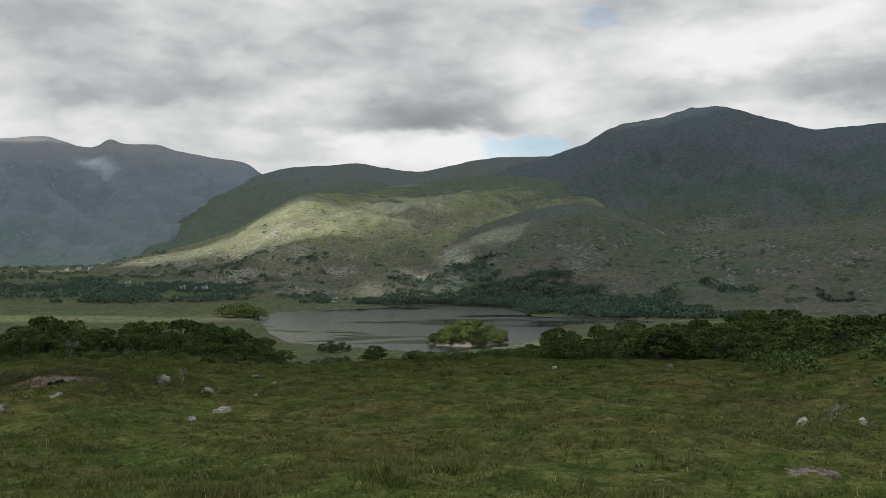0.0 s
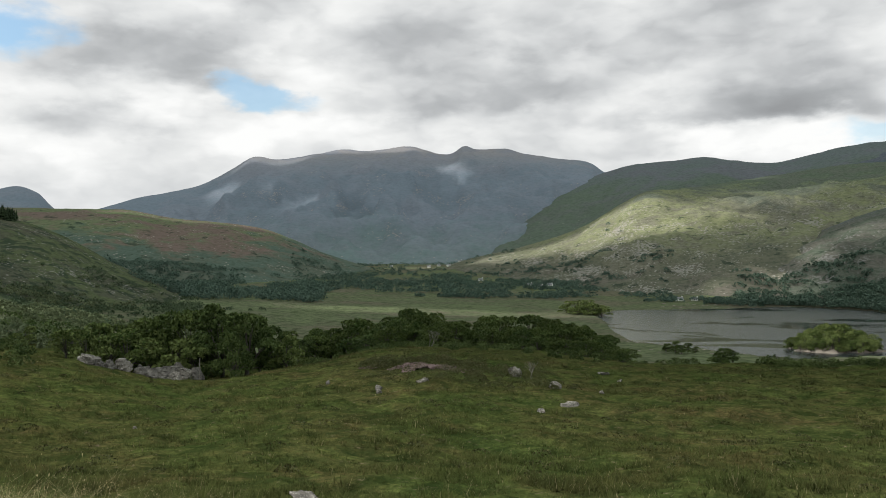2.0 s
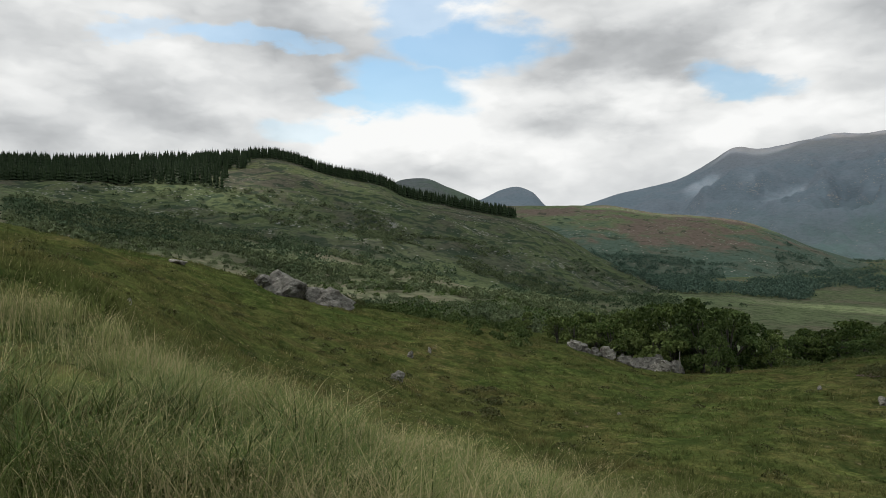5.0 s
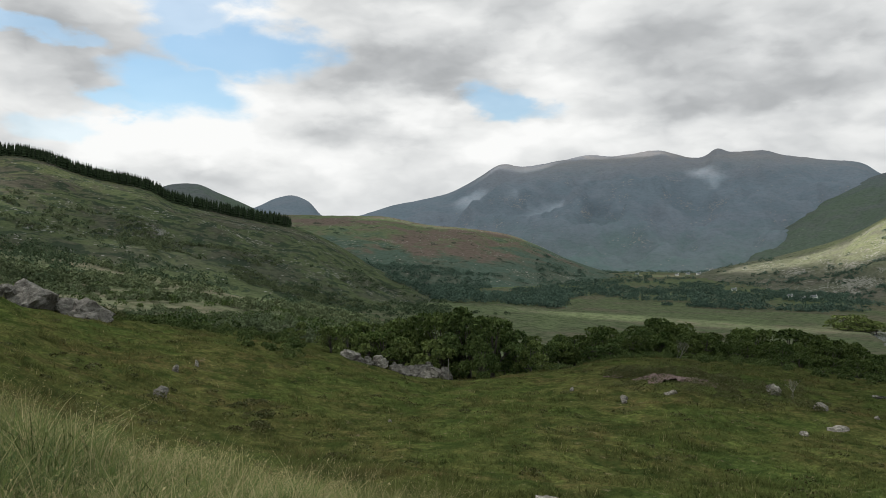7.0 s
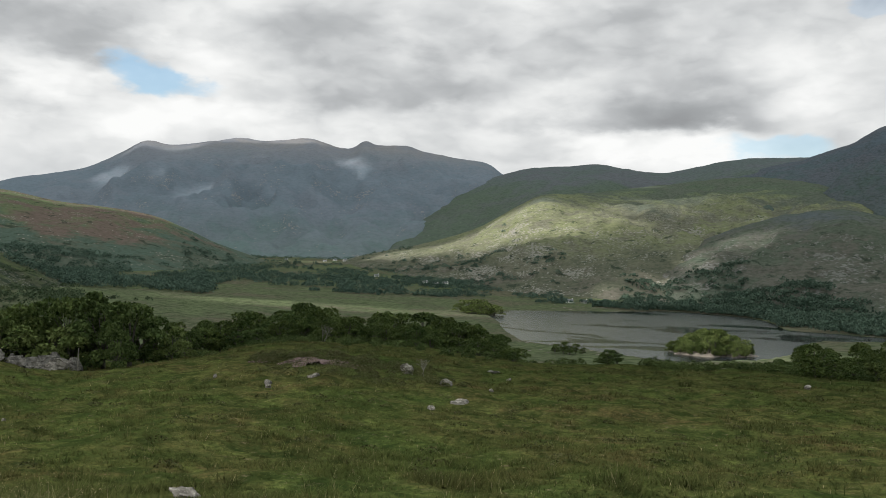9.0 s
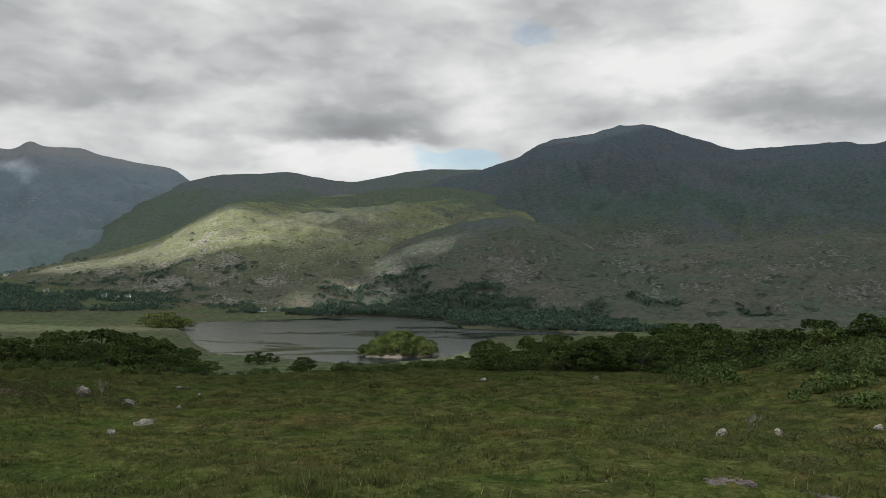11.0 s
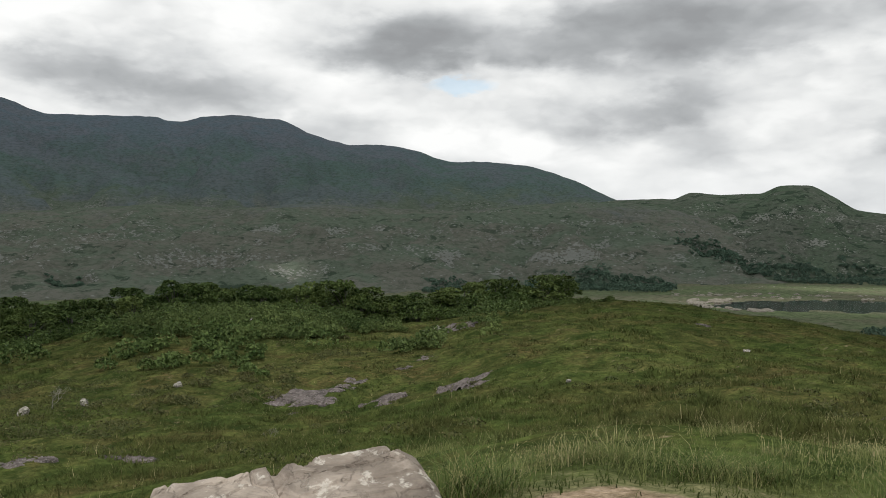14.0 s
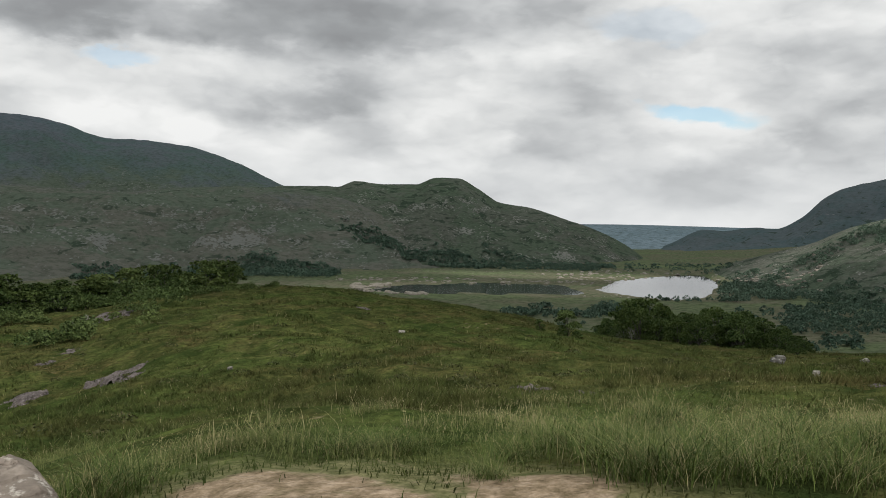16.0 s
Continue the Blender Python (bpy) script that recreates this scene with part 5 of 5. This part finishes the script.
scatter_wood("knoll_heather", "brown heather and dead bracken on the knoll's edge",
             [(-19, -40, 42, 62, 110, 0.5), (14, 30, 56, 70, 60, 0.5), (21, 29, 60, 68, 130, 0.75), (57.5, 60.2, 40.2, 43, 22, 0.7), (62.0, 69.5, 71.5, 75, 90, 0.9), (-30, -54, 52, 74, 90, 0.6), (52, 64, 36, 46, 40, 0.4)], HEATHER, 110, 0.06, 1.1, seed=17, thin=-0.1, patch=9.0)

# ---- rocks ----
def rock_mesh(seed, layers=0.0, detail=3):
    """An angular boulder about one metre across: a ball cut by planes, then roughened."""
    rng = np.random.default_rng(seed)
    b = bmesh.new()
    bmesh.ops.create_icosphere(b, subdivisions=detail + 1, radius=0.62)
    pts = np.array([v.co for v in b.verts])
    for _ in range(13):
        d = rng.normal(size=3)
        d /= np.linalg.norm(d)
        lim = rng.uniform(0.28, 0.46)
        over = pts @ d - lim
        pts -= np.where(over > 0, over, 0)[:, None] * d * 0.93
    q = pts * 4 + seed
    pts += (np.array([noise.noise(Vector(v)) for v in q])[:, None] * 0.10 + np.array([noise.noise(Vector(v * 2.7)) for v in q])[:, None] * 0.06) * pts / np.linalg.norm(pts, axis=1, keepdims=True)
    if layers:
        step = np.floor(pts[:, 2] * layers + 0.35 * np.sin(pts[:, 0] * 5)) / layers
        pts[:, 2] = pts[:, 2] * 0.45 + step * 0.55
    for v, p in zip(b.verts, pts):
        v.co = p
    return b


ROCK_SHAPES = {}
TURF = BVHTree.FromObject(bpy.data.objects["ground"], LAND)


def slab(az, r, wide, high, mat, seed):
    """A flush outcrop: tilted beds that break the turf in steps, with turf between them."""
    n, m = (46, 30) if wide > 1.3 else (26, 18)
    u, v = np.meshgrid(np.linspace(-1, 1, n), np.linspace(-1, 1, m))
    a = radians(az + 14 * math.sin(seed * 2.1))
    c = spot(az, r)
    lx, ly = u * wide * 0.62, v * max(wide * 0.50, 0.5)
    x, y = c.x + lx * math.cos(a) - ly * math.sin(a), c.y + lx * math.sin(a) + ly * math.cos(a)
    bed = (ly * 1.2 + lx * 0.45) / max(wide * 0.13, 0.10) + 0.9 * fractal(x, y, wide * 0.6, 4, 300 + seed)
    step = bed - np.floor(bed)
    lift = high * (0.03 + 0.04 * (np.floor(bed * 0.5) % 2) + 0.09 * step ** 0.8) + 0.05 * wide ** 0.5 * fractal(x, y, wide * 0.22, 4, 340 + seed)
    rim = 1 - np.hypot(u, v) ** 2 + 1.05 * fractal(x, y, wide * 0.34, 4, 320 + seed) - 0.18
    turf = np.array([TURF.ray_cast(Vector((px, py, 300)), Vector((0, 0, -1)))[0].z for px, py in zip(x.ravel(), y.ravel())]).reshape(x.shape)
    z = turf + np.where(rim > 0.1, lift * smooth_step(rim, 0.1, 0.5), -0.08)
    ob = sheet("flat_rock", np.stack([x - c.x, y - c.y, z - c.z], -1).reshape(-1, 3), n, m, mat, smooth=False)
    if sum(p.normal.z for p in ob.data.polygons) < 0:
        ob.data.flip_normals()
    ob.location = c
    return tagged(ob, "low purple-grey sandstone beds breaking through the turf" if mat is not ROCK_PINK else "low pink-brown sandstone beds breaking through the turf", "rock", "sandstone slabs")


def rock(name, label, az, r, wide, high, mat, shape, layers=0.0, deep=0.75, turn=0.0, sink=0.28, group="", detail=2, z=None, tilt=12.0):
    key = (shape, mat.name, layers, detail)
    if key not in ROCK_SHAPES:
        b = rock_mesh(shape, layers, detail)
        me = bpy.data.meshes.new(name)
        b.to_mesh(me)
        b.free()
        me.materials.append(mat)
        ROCK_SHAPES[key] = me
    ob = new(name, ROCK_SHAPES[key])
    p = spot(az, r)
    ob.matrix_world = Matrix.LocRotScale((p.x, p.y, (p.z if z is None else z) + high * (0.5 - sink)), Euler((radians(tilt * math.sin(turn * 1.3)), radians(tilt * math.cos(turn * 2.1)), radians(az + turn))), (wide, wide * deep, high * 1.25))
    return tagged(ob, label, "rock", group)


for i, (az, r, w, h) in enumerate([(41.0, 84.0, 3.0, 2.0), (42.1, 84.6, 2.4, 2.2), (40.4, 83.4, 1.6, 1.5), (41.6, 83.2, 1.8, 1.2), (42.9, 84.6, 1.8, 1.6), (43.6, 85.0, 1.4, 1.3), (44.8, 85.0, 1.7, 1.3), (45.6, 84.8, 1.2, 1.0), (46.6, 83.6, 1.8, 1.7), (47.1, 82.6, 1.5, 1.3), (46.2, 82.8, 1.0, 0.8), (42.4, 83.2, 1.0, 0.7)]):
    rock("outcrop_rock", "grey fractured rock at the foot of the tree clump", az, r, w * 1.15, h * 1.0, ROCK_DARK if i % 3 else ROCK_GREY, 100 + i % 4, 4.0, 0.95, 33 * i, 0.30, "rocks of the outcrop", 3)
for i, (az, r, w, h) in enumerate([(66.9, 71.2, 4.6, 2.5), (65.0, 71.5, 2.6, 1.6), (63.4, 70.5, 3.6, 1.7), (68.4, 71.0, 2.4, 1.2)]):
    rock("ledge_rock", "dark weathered ledge of rock under turf", az, r, w * 0.95, h, ROCK_DARK, 110 + i % 2, 0.0, 0.8, 27 * i, 0.38, "ledges on the slope", 3, tilt=22.0)
for i, (az, r, w, h) in enumerate([(73.9, 64.5, 1.6, 0.5), (76.7, 23.9, 0.20, 0.30), (58.3, 51.5, 0.6, 0.6), (57.0, 53.8, 0.4, 0.7), (33.1, 19.2, 0.8, 0.40), (28.1, 52.6, 0.55, 0.4), (31.6, 59.5, 0.4, 0.35), (44.1, 43.9, 0.3, 0.25),
                                   (-7.6, 77.0, 0.8, 0.6), (-15.3, 78.4, 0.85, 0.65), (28.2, 53.1, 0.6, 0.45), (-23.4, 44.3, 0.7, 0.7), (-26.8, 46.9, 0.6, 0.75), (-32.5, 49.3, 0.75, 0.55), (-37.3, 74.3, 1.1, 0.9), (-35.1, 72.9, 1.4, 0.9),
                                   (-58.9, 33.8, 0.34, 0.26), (-70.4, 51.6, 0.7, 0.4), (-49.8, 70.5, 1.0, 0.9), (-100.4, 41.4, 0.5, 0.35), (-97.6, 29.1, 0.3, 0.5), (11.6, 70.2, 0.6, 0.35), (12.8, 60, 0.5, 0.3)]):
    rock("field_stone", "small pale lichen-covered stone lying in the meadow", az, r, w * 0.85, h * 0.75, ROCK_GREY, 120 + i % 4, 0.0, 0.8, 37 * i, 0.30, "stones in the meadow")
for i, (az, r, w, h) in enumerate([(59.2, 40.6, 0.8, 0.9), (14.9, 51.2, 1.6, 0.95), (16.0, 57.1, 1.15, 0.8), (18.7, 66.9, 1.2, 1.4), (12.9, 76.7, 1.6, 0.6), (16.9, 47.8, 0.7, 0.35), (-95.5, 42.1, 0.9, 0.6), (25.0, 55.5, 1.0, 0.55)]):
    rock("field_boulder", "grey boulder half sunk in the meadow turf", az, r, w * 0.85, h * 0.72, ROCK_GREY if i % 2 else ROCK_DARK, 130 + i % 3, 4.0, 0.8, 51 * i, 0.32, "boulders in the meadow")
for i, (az, r, w, h) in enumerate([(24.6, 63.0, 4.2, 1.5), (23.0, 62.6, 2.0, 0.9), (26.4, 63.6, 2.4, 1.0), (28.7, 66.1, 1.7, 0.6), (22.0, 63.5, 1.4, 0.6), (-40.9, 43.3, 3.4, 0.8), (-39.2, 42.9, 1.6, 0.5), (-46.2, 41.2, 2.2, 1.1), (-51.9, 39.9, 2.6, 1.35), (-44.2, 47.0, 1.4, 0.45),
                                   (-47.5, 49.5, 1.1, 0.4), (-49.0, 52.0, 0.9, 0.35), (-50.7, 71.2, 4.8, 0.9), (-23.7, 27.4, 1.4, 0.45), (-30.0, 27.4, 1.05, 0.5), (-28.4, 27.8, 0.6, 0.3), (-79.5, 19.2, 0.85, 0.25), (-67.8, 63.9, 1.1, 0.4), (-83.2, 18.8, 0.42, 0.16), (-101.4, 20.2, 0.6, 0.3), (-40.0, 39.5, 0.6, 0.3), (-42.4, 44.6, 1.5, 0.6), (-42.0, 42.0, 0.9, 0.4), (-43.4, 45.6, 1.2, 0.4), (-51.0, 41.2, 1.4, 0.7), (-52.6, 38.6, 1.2, 0.5), (-53.0, 40.8, 1.0, 0.6), (-49.4, 70.6, 1.8, 0.9), (-51.8, 71.8, 1.6, 0.7), (25.6, 64.4, 1.8, 1.2), (23.6, 61.8, 1.4, 0.6), (-24.6, 27.9, 0.7, 0.3)]):
    slab(az, r, w * 0.92, h, ROCK_PINK if az > 20 else ROCK_PURPLE, i)


def build_viewpoint_boulder():
    """A long pale block, split in two, its bedding rising to one end."""
    nu, nv = 200, 120
    u, v = np.meshgrid(np.linspace(-0.06, 1.06, nu), np.linspace(-0.08, 1.08, nv))
    uu = u + 0.16 * (v - 0.9)
    crest = np.interp(uu, [0, 0.20, 0.40, 0.415, 0.435, 0.46, 0.80, 0.87, 0.93, 1.0], [0.475, 0.525, 0.57, 0.525, 0.535, 0.585, 0.632, 0.632, 0.58, 0.41])
    x, y = u * 1.42, v * 0.72
    plate = uu * 3.3 + v * 1.5 + 0.45 * fractal(x, y, 0.55, 3, 21)
    plate = plate - np.floor(plate)
    bed = v * 5.0 - uu * 1.6 + 0.5 * fractal(x, y, 0.4, 4, 23)
    bed = bed - np.floor(bed)
    top = crest - 0.24 * (1 - v) + 0.026 * (plate ** 1.3 - 0.5) - 0.012 * (bed ** 2 - 0.4)
    top = top + 0.014 * fractal(x, y, 0.30, 5, 14, 0.62) - 0.022 * (1 - smooth_step(np.abs(fractal(x, y, 0.42, 3, 18)), 0.0, 0.05))
    edge = np.minimum(np.minimum(u, 1 - u) * 1.42, np.minimum(v, 1 - v) * 0.72) + 0.035 * fractal(x, y, 0.3, 4, 16)
    z = np.where(edge > 0, top * smooth_step(edge, -0.015, 0.05) ** 0.5, -0.15) - 0.16 * (edge <= 0)
    a = radians(-41.2)
    lx, ly = (u - 0.52) * 1.40, (v - 0.1) * 0.72 + 3.82
    wx, wy = lx * math.cos(a) - ly * math.sin(a), lx * math.sin(a) + ly * math.cos(a)
    ob = sheet("viewpoint_boulder", np.stack([wx, wy, z + ground_height(wx, wy).max() - 0.04], -1).reshape(-1, 3), nu, nv, ROCK_PALE, smooth=False)
    if sum(p.normal.z for p in ob.data.polygons) < 0:
        ob.data.flip_normals()
    tagged(ob, "big pale fractured boulder at the edge of the viewpoint", "rock")


build_viewpoint_boulder()


def build_shore_rocks():
    rng = np.random.default_rng(71)
    cuts = []
    for a0, a1, r0, r1, n, size in ((-66, -84, 1040, 1130, 120, 5.5), (-67, -72.5, 850, 1000, 150, 8.0), (-80, -90, 1120, 1420, 120, 6.0), (-83, -93, 860, 920, 40, 3.0), (-83, -92, 1200, 1420, 60, 4.0), (-64, -88, 880, 1380, 120, 2.6), (-11, -17, 880, 1000, 90, 4.0), (-3, 9, 1120, 1220, 60, 3.0), (1, 12, 600, 690, 60, 2.0), (-91, -98, 950, 1250, 160, 6.0)):
        for _ in range(n):
            x, y = polar(rng.uniform(a1, a0) if a1 < a0 else rng.uniform(a0, a1), rng.uniform(r0, r1))
            z = drop(x, y)
            if z < LAKE_Z + 0.25 or z > LAKE_Z + 45:
                continue
            z = max(z, LAKE_Z - 0.3)
            s = size * 0.75 * rng.uniform(0.2, 1.3)
            ring = []
            m = 7
            for lift, wide in ((-0.3, 1.0), (0.12, 0.9), (0.28, 0.5)):
                for q in range(m):
                    t = 2 * math.pi * q / m
                    k = s * wide * rng.uniform(0.7, 1.2)
                    ring.append((x + math.cos(t) * k * 1.3, y + math.sin(t) * k * 0.8, z + s * lift * rng.uniform(0.7, 1.3)))
            f = [(j * m + q, j * m + (q + 1) % m, (j + 1) * m + (q + 1) % m, (j + 1) * m + q) for j in range(2) for q in range(m)]
            f += [(14, 15, 16, 17), (14, 17, 18, 20), (18, 19, 20, 18)]
            cuts.append((np.array(ring), np.array(f[:-1])))
    tagged(mesh_object("shore_rocks", *joined(cuts), ROCK_SHORE, False), "pale rocks scattered along the lake shores", "rocks", kind="stuff")


build_shore_rocks()


def bare_bush(seed, high):
    """A leafless grey bush of forking twigs."""
    rng = np.random.default_rng(seed)
    limbs = []

    def grow(p, d, length, rad, level):
        q = p + d * length
        limbs.append(tube([p, (p + q) / 2 + rng.normal(0, length * 0.06, 3), q], [rad, rad * 0.8, rad * 0.6], 4))
        if level:
            for _ in range(3):
                e = d + rng.normal(0, 0.42, 3) + [0, 0, 0.12]
                grow(q, e / np.linalg.norm(e), length * rng.uniform(0.55, 0.8), rad * 0.6, level - 1)

    for _ in range(3):
        d = np.array([rng.normal(0, 0.35), rng.normal(0, 0.35), 1.0])
        grow(np.array([0, 0, -0.1]), d / np.linalg.norm(d), high * 0.36, high * 0.014, 3)
    b = tagged(new("bare_bush"), "leafless grey bush with thin forking twigs", "bush", "bare bushes")
    part("branch", *joined(limbs), BARE_WOOD, b)
    return b


BARE_WOOD = surface("bare_wood", lambda k, pos: (k.ramp(k.noise(pos, 6.0, 4.0), (0.35, (0.12, 0.11, 0.095)), (0.65, (0.22, 0.205, 0.185))), 0.9, None, 0, 0, {}))
for i, (az, r, high) in enumerate(((24.6, 108, 3.2), (-24.9, 46.5, 1.5), (-38.4, 30.0, 0.7), (-86.2, 130, 3.6), (-90.8, 140, 4.0), (17.6, 66, 1.8))):
    bush = bare_bush(200 + i, high)
    bush.matrix_world = Matrix.Translation(spot(az, r))


# ---- island ----
def build_island():
    n, m = 72, 16
    az0, r0 = -1.7, 668.0
    cx, cy = polar(az0, r0)
    island = tagged(new("island"), "small rocky island with a green crown of trees in the lake", "island", kind="structure")
    a = np.linspace(0, 2 * np.pi, n, endpoint=False)
    f = np.linspace(0.02, 1.0, m)
    aa, ff = np.meshgrid(a, f)
    wob = 1 + 0.16 * np.sin(3 * aa + 1) + 0.09 * np.sin(7 * aa) + 0.05 * np.sin(13 * aa + 2)
    px, py = np.cos(aa) * ff * 31 * wob, np.sin(aa) * ff * 21 * wob
    t = radians(az0)
    x, y = cx + px * math.cos(t) - py * math.sin(t), cy + px * math.sin(t) + py * math.cos(t)
    z = LAKE_Z - 1.0 + 4.0 * (1 - ff ** 4) + fractal(x, y, 6.0, 4, 55) * 0.9 * (ff > 0.3)
    ob = sheet("shore", np.stack([x, y, z], -1).reshape(-1, 3), n, m, ROCK_SHORE, wrap=True)
    ob.parent = island
    if sum(p.normal.z for p in ob.data.polygons) < 0:
        ob.data.flip_normals()
    return cx, cy


ISLE = build_island()
bpy.context.view_layer.update()
LAND = bpy.context.evaluated_depsgraph_get()
for i in range(64):
    a, f = i * 2.399, math.sqrt((i + 0.5) / 64) * 0.98
    x, y = ISLE[0] + math.cos(a) * f * 32.5, ISLE[1] + math.sin(a) * f * 22
    plant(PLACE_RNG.choice(["sallow", "sallow", "oak"]), float(heading_of(x, y)), math.hypot(x, y), PLACE_RNG.uniform(7.5, 16.5) * (1.15 - 0.75 * f) + 2.5, "trees of the island", 0.8)
for i in range(30):
    a = i * 0.2094 + 0.08 * math.sin(i * 5.0)
    w = (1 + 0.16 * math.sin(3 * a + 1) + 0.09 * math.sin(7 * a)) * (0.76 + 0.06 * math.sin(i * 2.3))
    t = radians(-1.7)
    px, py = math.cos(a) * 31 * w, math.sin(a) * 21 * w
    x, y = ISLE[0] + px * math.cos(t) - py * math.sin(t), ISLE[1] + px * math.sin(t) + py * math.cos(t)
    plant("sallow", float(heading_of(x, y)), math.hypot(x, y), PLACE_RNG.uniform(3.0, 5.5), "trees of the island", 1.0)


# ---- cottages far across the valley ----
def cottage(az, r, long, high, turn, roof_mat, wall_mat, pane_mat):
    x, y = polar(az, r)
    base = Vector((x, y, drop(x, y)))
    house = tagged(new("cottage"), "white-walled cottage with a grey slate roof", "house", "cottages in the valley")
    house.matrix_world = Matrix.LocRotScale(base - Vector((0, 0, 0.6)), Euler((0, 0, radians(az + turn))), None)
    w, d = long / 2, long * 0.28
    walls = np.array([(-w, -d, 0), (w, -d, 0), (w, d, 0), (-w, d, 0), (-w, -d, high), (w, -d, high), (w, d, high), (-w, d, high), (-w, 0, high + d * 0.9), (w, 0, high + d * 0.9)])
    faces = np.array([(0, 1, 5, 4), (2, 3, 7, 6), (1, 2, 6, 5), (3, 0, 4, 7), (4, 7, 8, 8), (6, 5, 9, 9)])
    b = bmesh.new()
    vs = [b.verts.new(p) for p in walls]
    for q in faces:
        b.faces.new([vs[j] for j in dict.fromkeys(q)])
    me = bpy.data.meshes.new("wall")
    b.to_mesh(me)
    b.free()
    me.materials.append(wall_mat)
    new("wall", me).parent = house
    e, t = 0.4, 0.3
    roof = []
    for s in (-1, 1):
        low, ridge_z = high - e * 0.9, high + d * 0.9
        pts = np.array([(-w - e, s * (d + e), low), (w + e, s * (d + e), low), (w + e, 0, ridge_z), (-w - e, 0, ridge_z)])
        roof.append((np.concatenate([pts, pts + [0, 0, t]]), np.array([(0, 1, 2, 3), (4, 5, 6, 7), (0, 1, 5, 4), (1, 2, 6, 5), (2, 3, 7, 6), (3, 0, 4, 7)])))
    part("roof", *joined(roof), roof_mat, house, smooth=False)
    for u in (-0.55, 0.0, 0.55):
        px = u * w
        pts = np.array([(px - 0.6, -d - 0.06, 1.5), (px + 0.6, -d - 0.06, 1.5), (px + 0.6, -d - 0.06, 2.9), (px - 0.6, -d - 0.06, 2.9)])
        pts = np.concatenate([pts, pts + [0, 0.12, 0]])
        box = np.array([(0, 1, 2, 3), (4, 5, 6, 7), (0, 1, 5, 4), (1, 2, 6, 5), (2, 3, 7, 6), (3, 0, 4, 7)])
        window = part("window", pts, box, wall_mat, house, smooth=False)
        mid = np.array([px, -d - 0.02, 2.2])
        part("pane", (pts - mid) * [0.84, 1.0, 0.84] + mid - [0, 0.03, 0], box, pane_mat, window, "dark window pane", smooth=False)
        part("sill", (pts - mid) * [1.15, 1.6, 0.09] + mid - [0, 0.04, 0.76], box, roof_mat, window, "grey stone sill", smooth=False)
    pts = np.array([(w * 0.8 - 0.5, -0.5, high), (w * 0.8 + 0.5, -0.5, high), (w * 0.8 + 0.5, 0.5, high), (w * 0.8 - 0.5, 0.5, high)])
    part("chimney", np.concatenate([pts, pts + [0, 0, d * 0.9 + 1.6]]), np.array([(0, 1, 2, 3), (4, 5, 6, 7), (0, 1, 5, 4), (1, 2, 6, 5), (2, 3, 7, 6), (3, 0, 4, 7)]), wall_mat, house, smooth=False)


WHITEWASH = surface("whitewash", lambda k, pos: (k.ramp(k.noise(pos, 0.8, 5.0, 0.6), (0.35, (0.66, 0.65, 0.62)), (0.65, (0.82, 0.81, 0.79))), 0.9, k.noise(pos, 6.0), 0.3, 0.03, {}))
SLATE = surface("slate", lambda k, pos: (k.ramp(k.noise(pos, 1.2, 5.0, 0.6), (0.35, (0.10, 0.105, 0.115)), (0.65, (0.20, 0.205, 0.215))), 0.7, k.noise(pos, 5.0), 0.4, 0.05, {}))
PANE = surface("window_pane", lambda k, pos: (k.ramp(k.noise(pos, 0.5, 2.0), (0.4, (0.03, 0.035, 0.04)), (0.6, (0.05, 0.055, 0.06))), 0.1, None, 0, 0, {}))
for az, r, long, high, turn in ((16.9, 1560, 12, 3.6, 10), (16.2, 1570, 10, 3.4, -20), (17.6, 1575, 9, 3.4, 30), (24.6, 2330, 10, 3.4, 0), (23.2, 2300, 11, 3.4, 25), (22.4, 2350, 10, 3.4, -15), (23.9, 2420, 11, 3.5, 40),
                                (7.6, 1290, 11, 3.5, 15), (6.6, 1300, 9, 3.3, -10), (21.0, 1750, 10, 3.4, 5), (27.2, 2380, 9, 3.2, 0)):
    cottage(az, r, long, high, turn, SLATE, WHITEWASH, PANE)


# ---- a lone fence post by the outcrop ----
def fence_post(az, r, high):
    post = tagged(new("fence_post"), "thin weathered wooden fence post beside the rocks", "post")
    post.matrix_world = Matrix.Translation(spot(az, r))
    part("shaft", *tube([(0, 0, -0.3), (0.02, 0, high * 0.5), (0.03, 0.02, high)], [0.06, 0.055, 0.05], 7), BARE_WOOD, post)
    part("cap", *tube([(0.03, 0.02, high - 0.02), (0.03, 0.02, high + 0.02)], [0.052, 0.012], 7), BARE_WOOD, post, "split grey top")


fence_post(40.1, 82.5, 2.2)
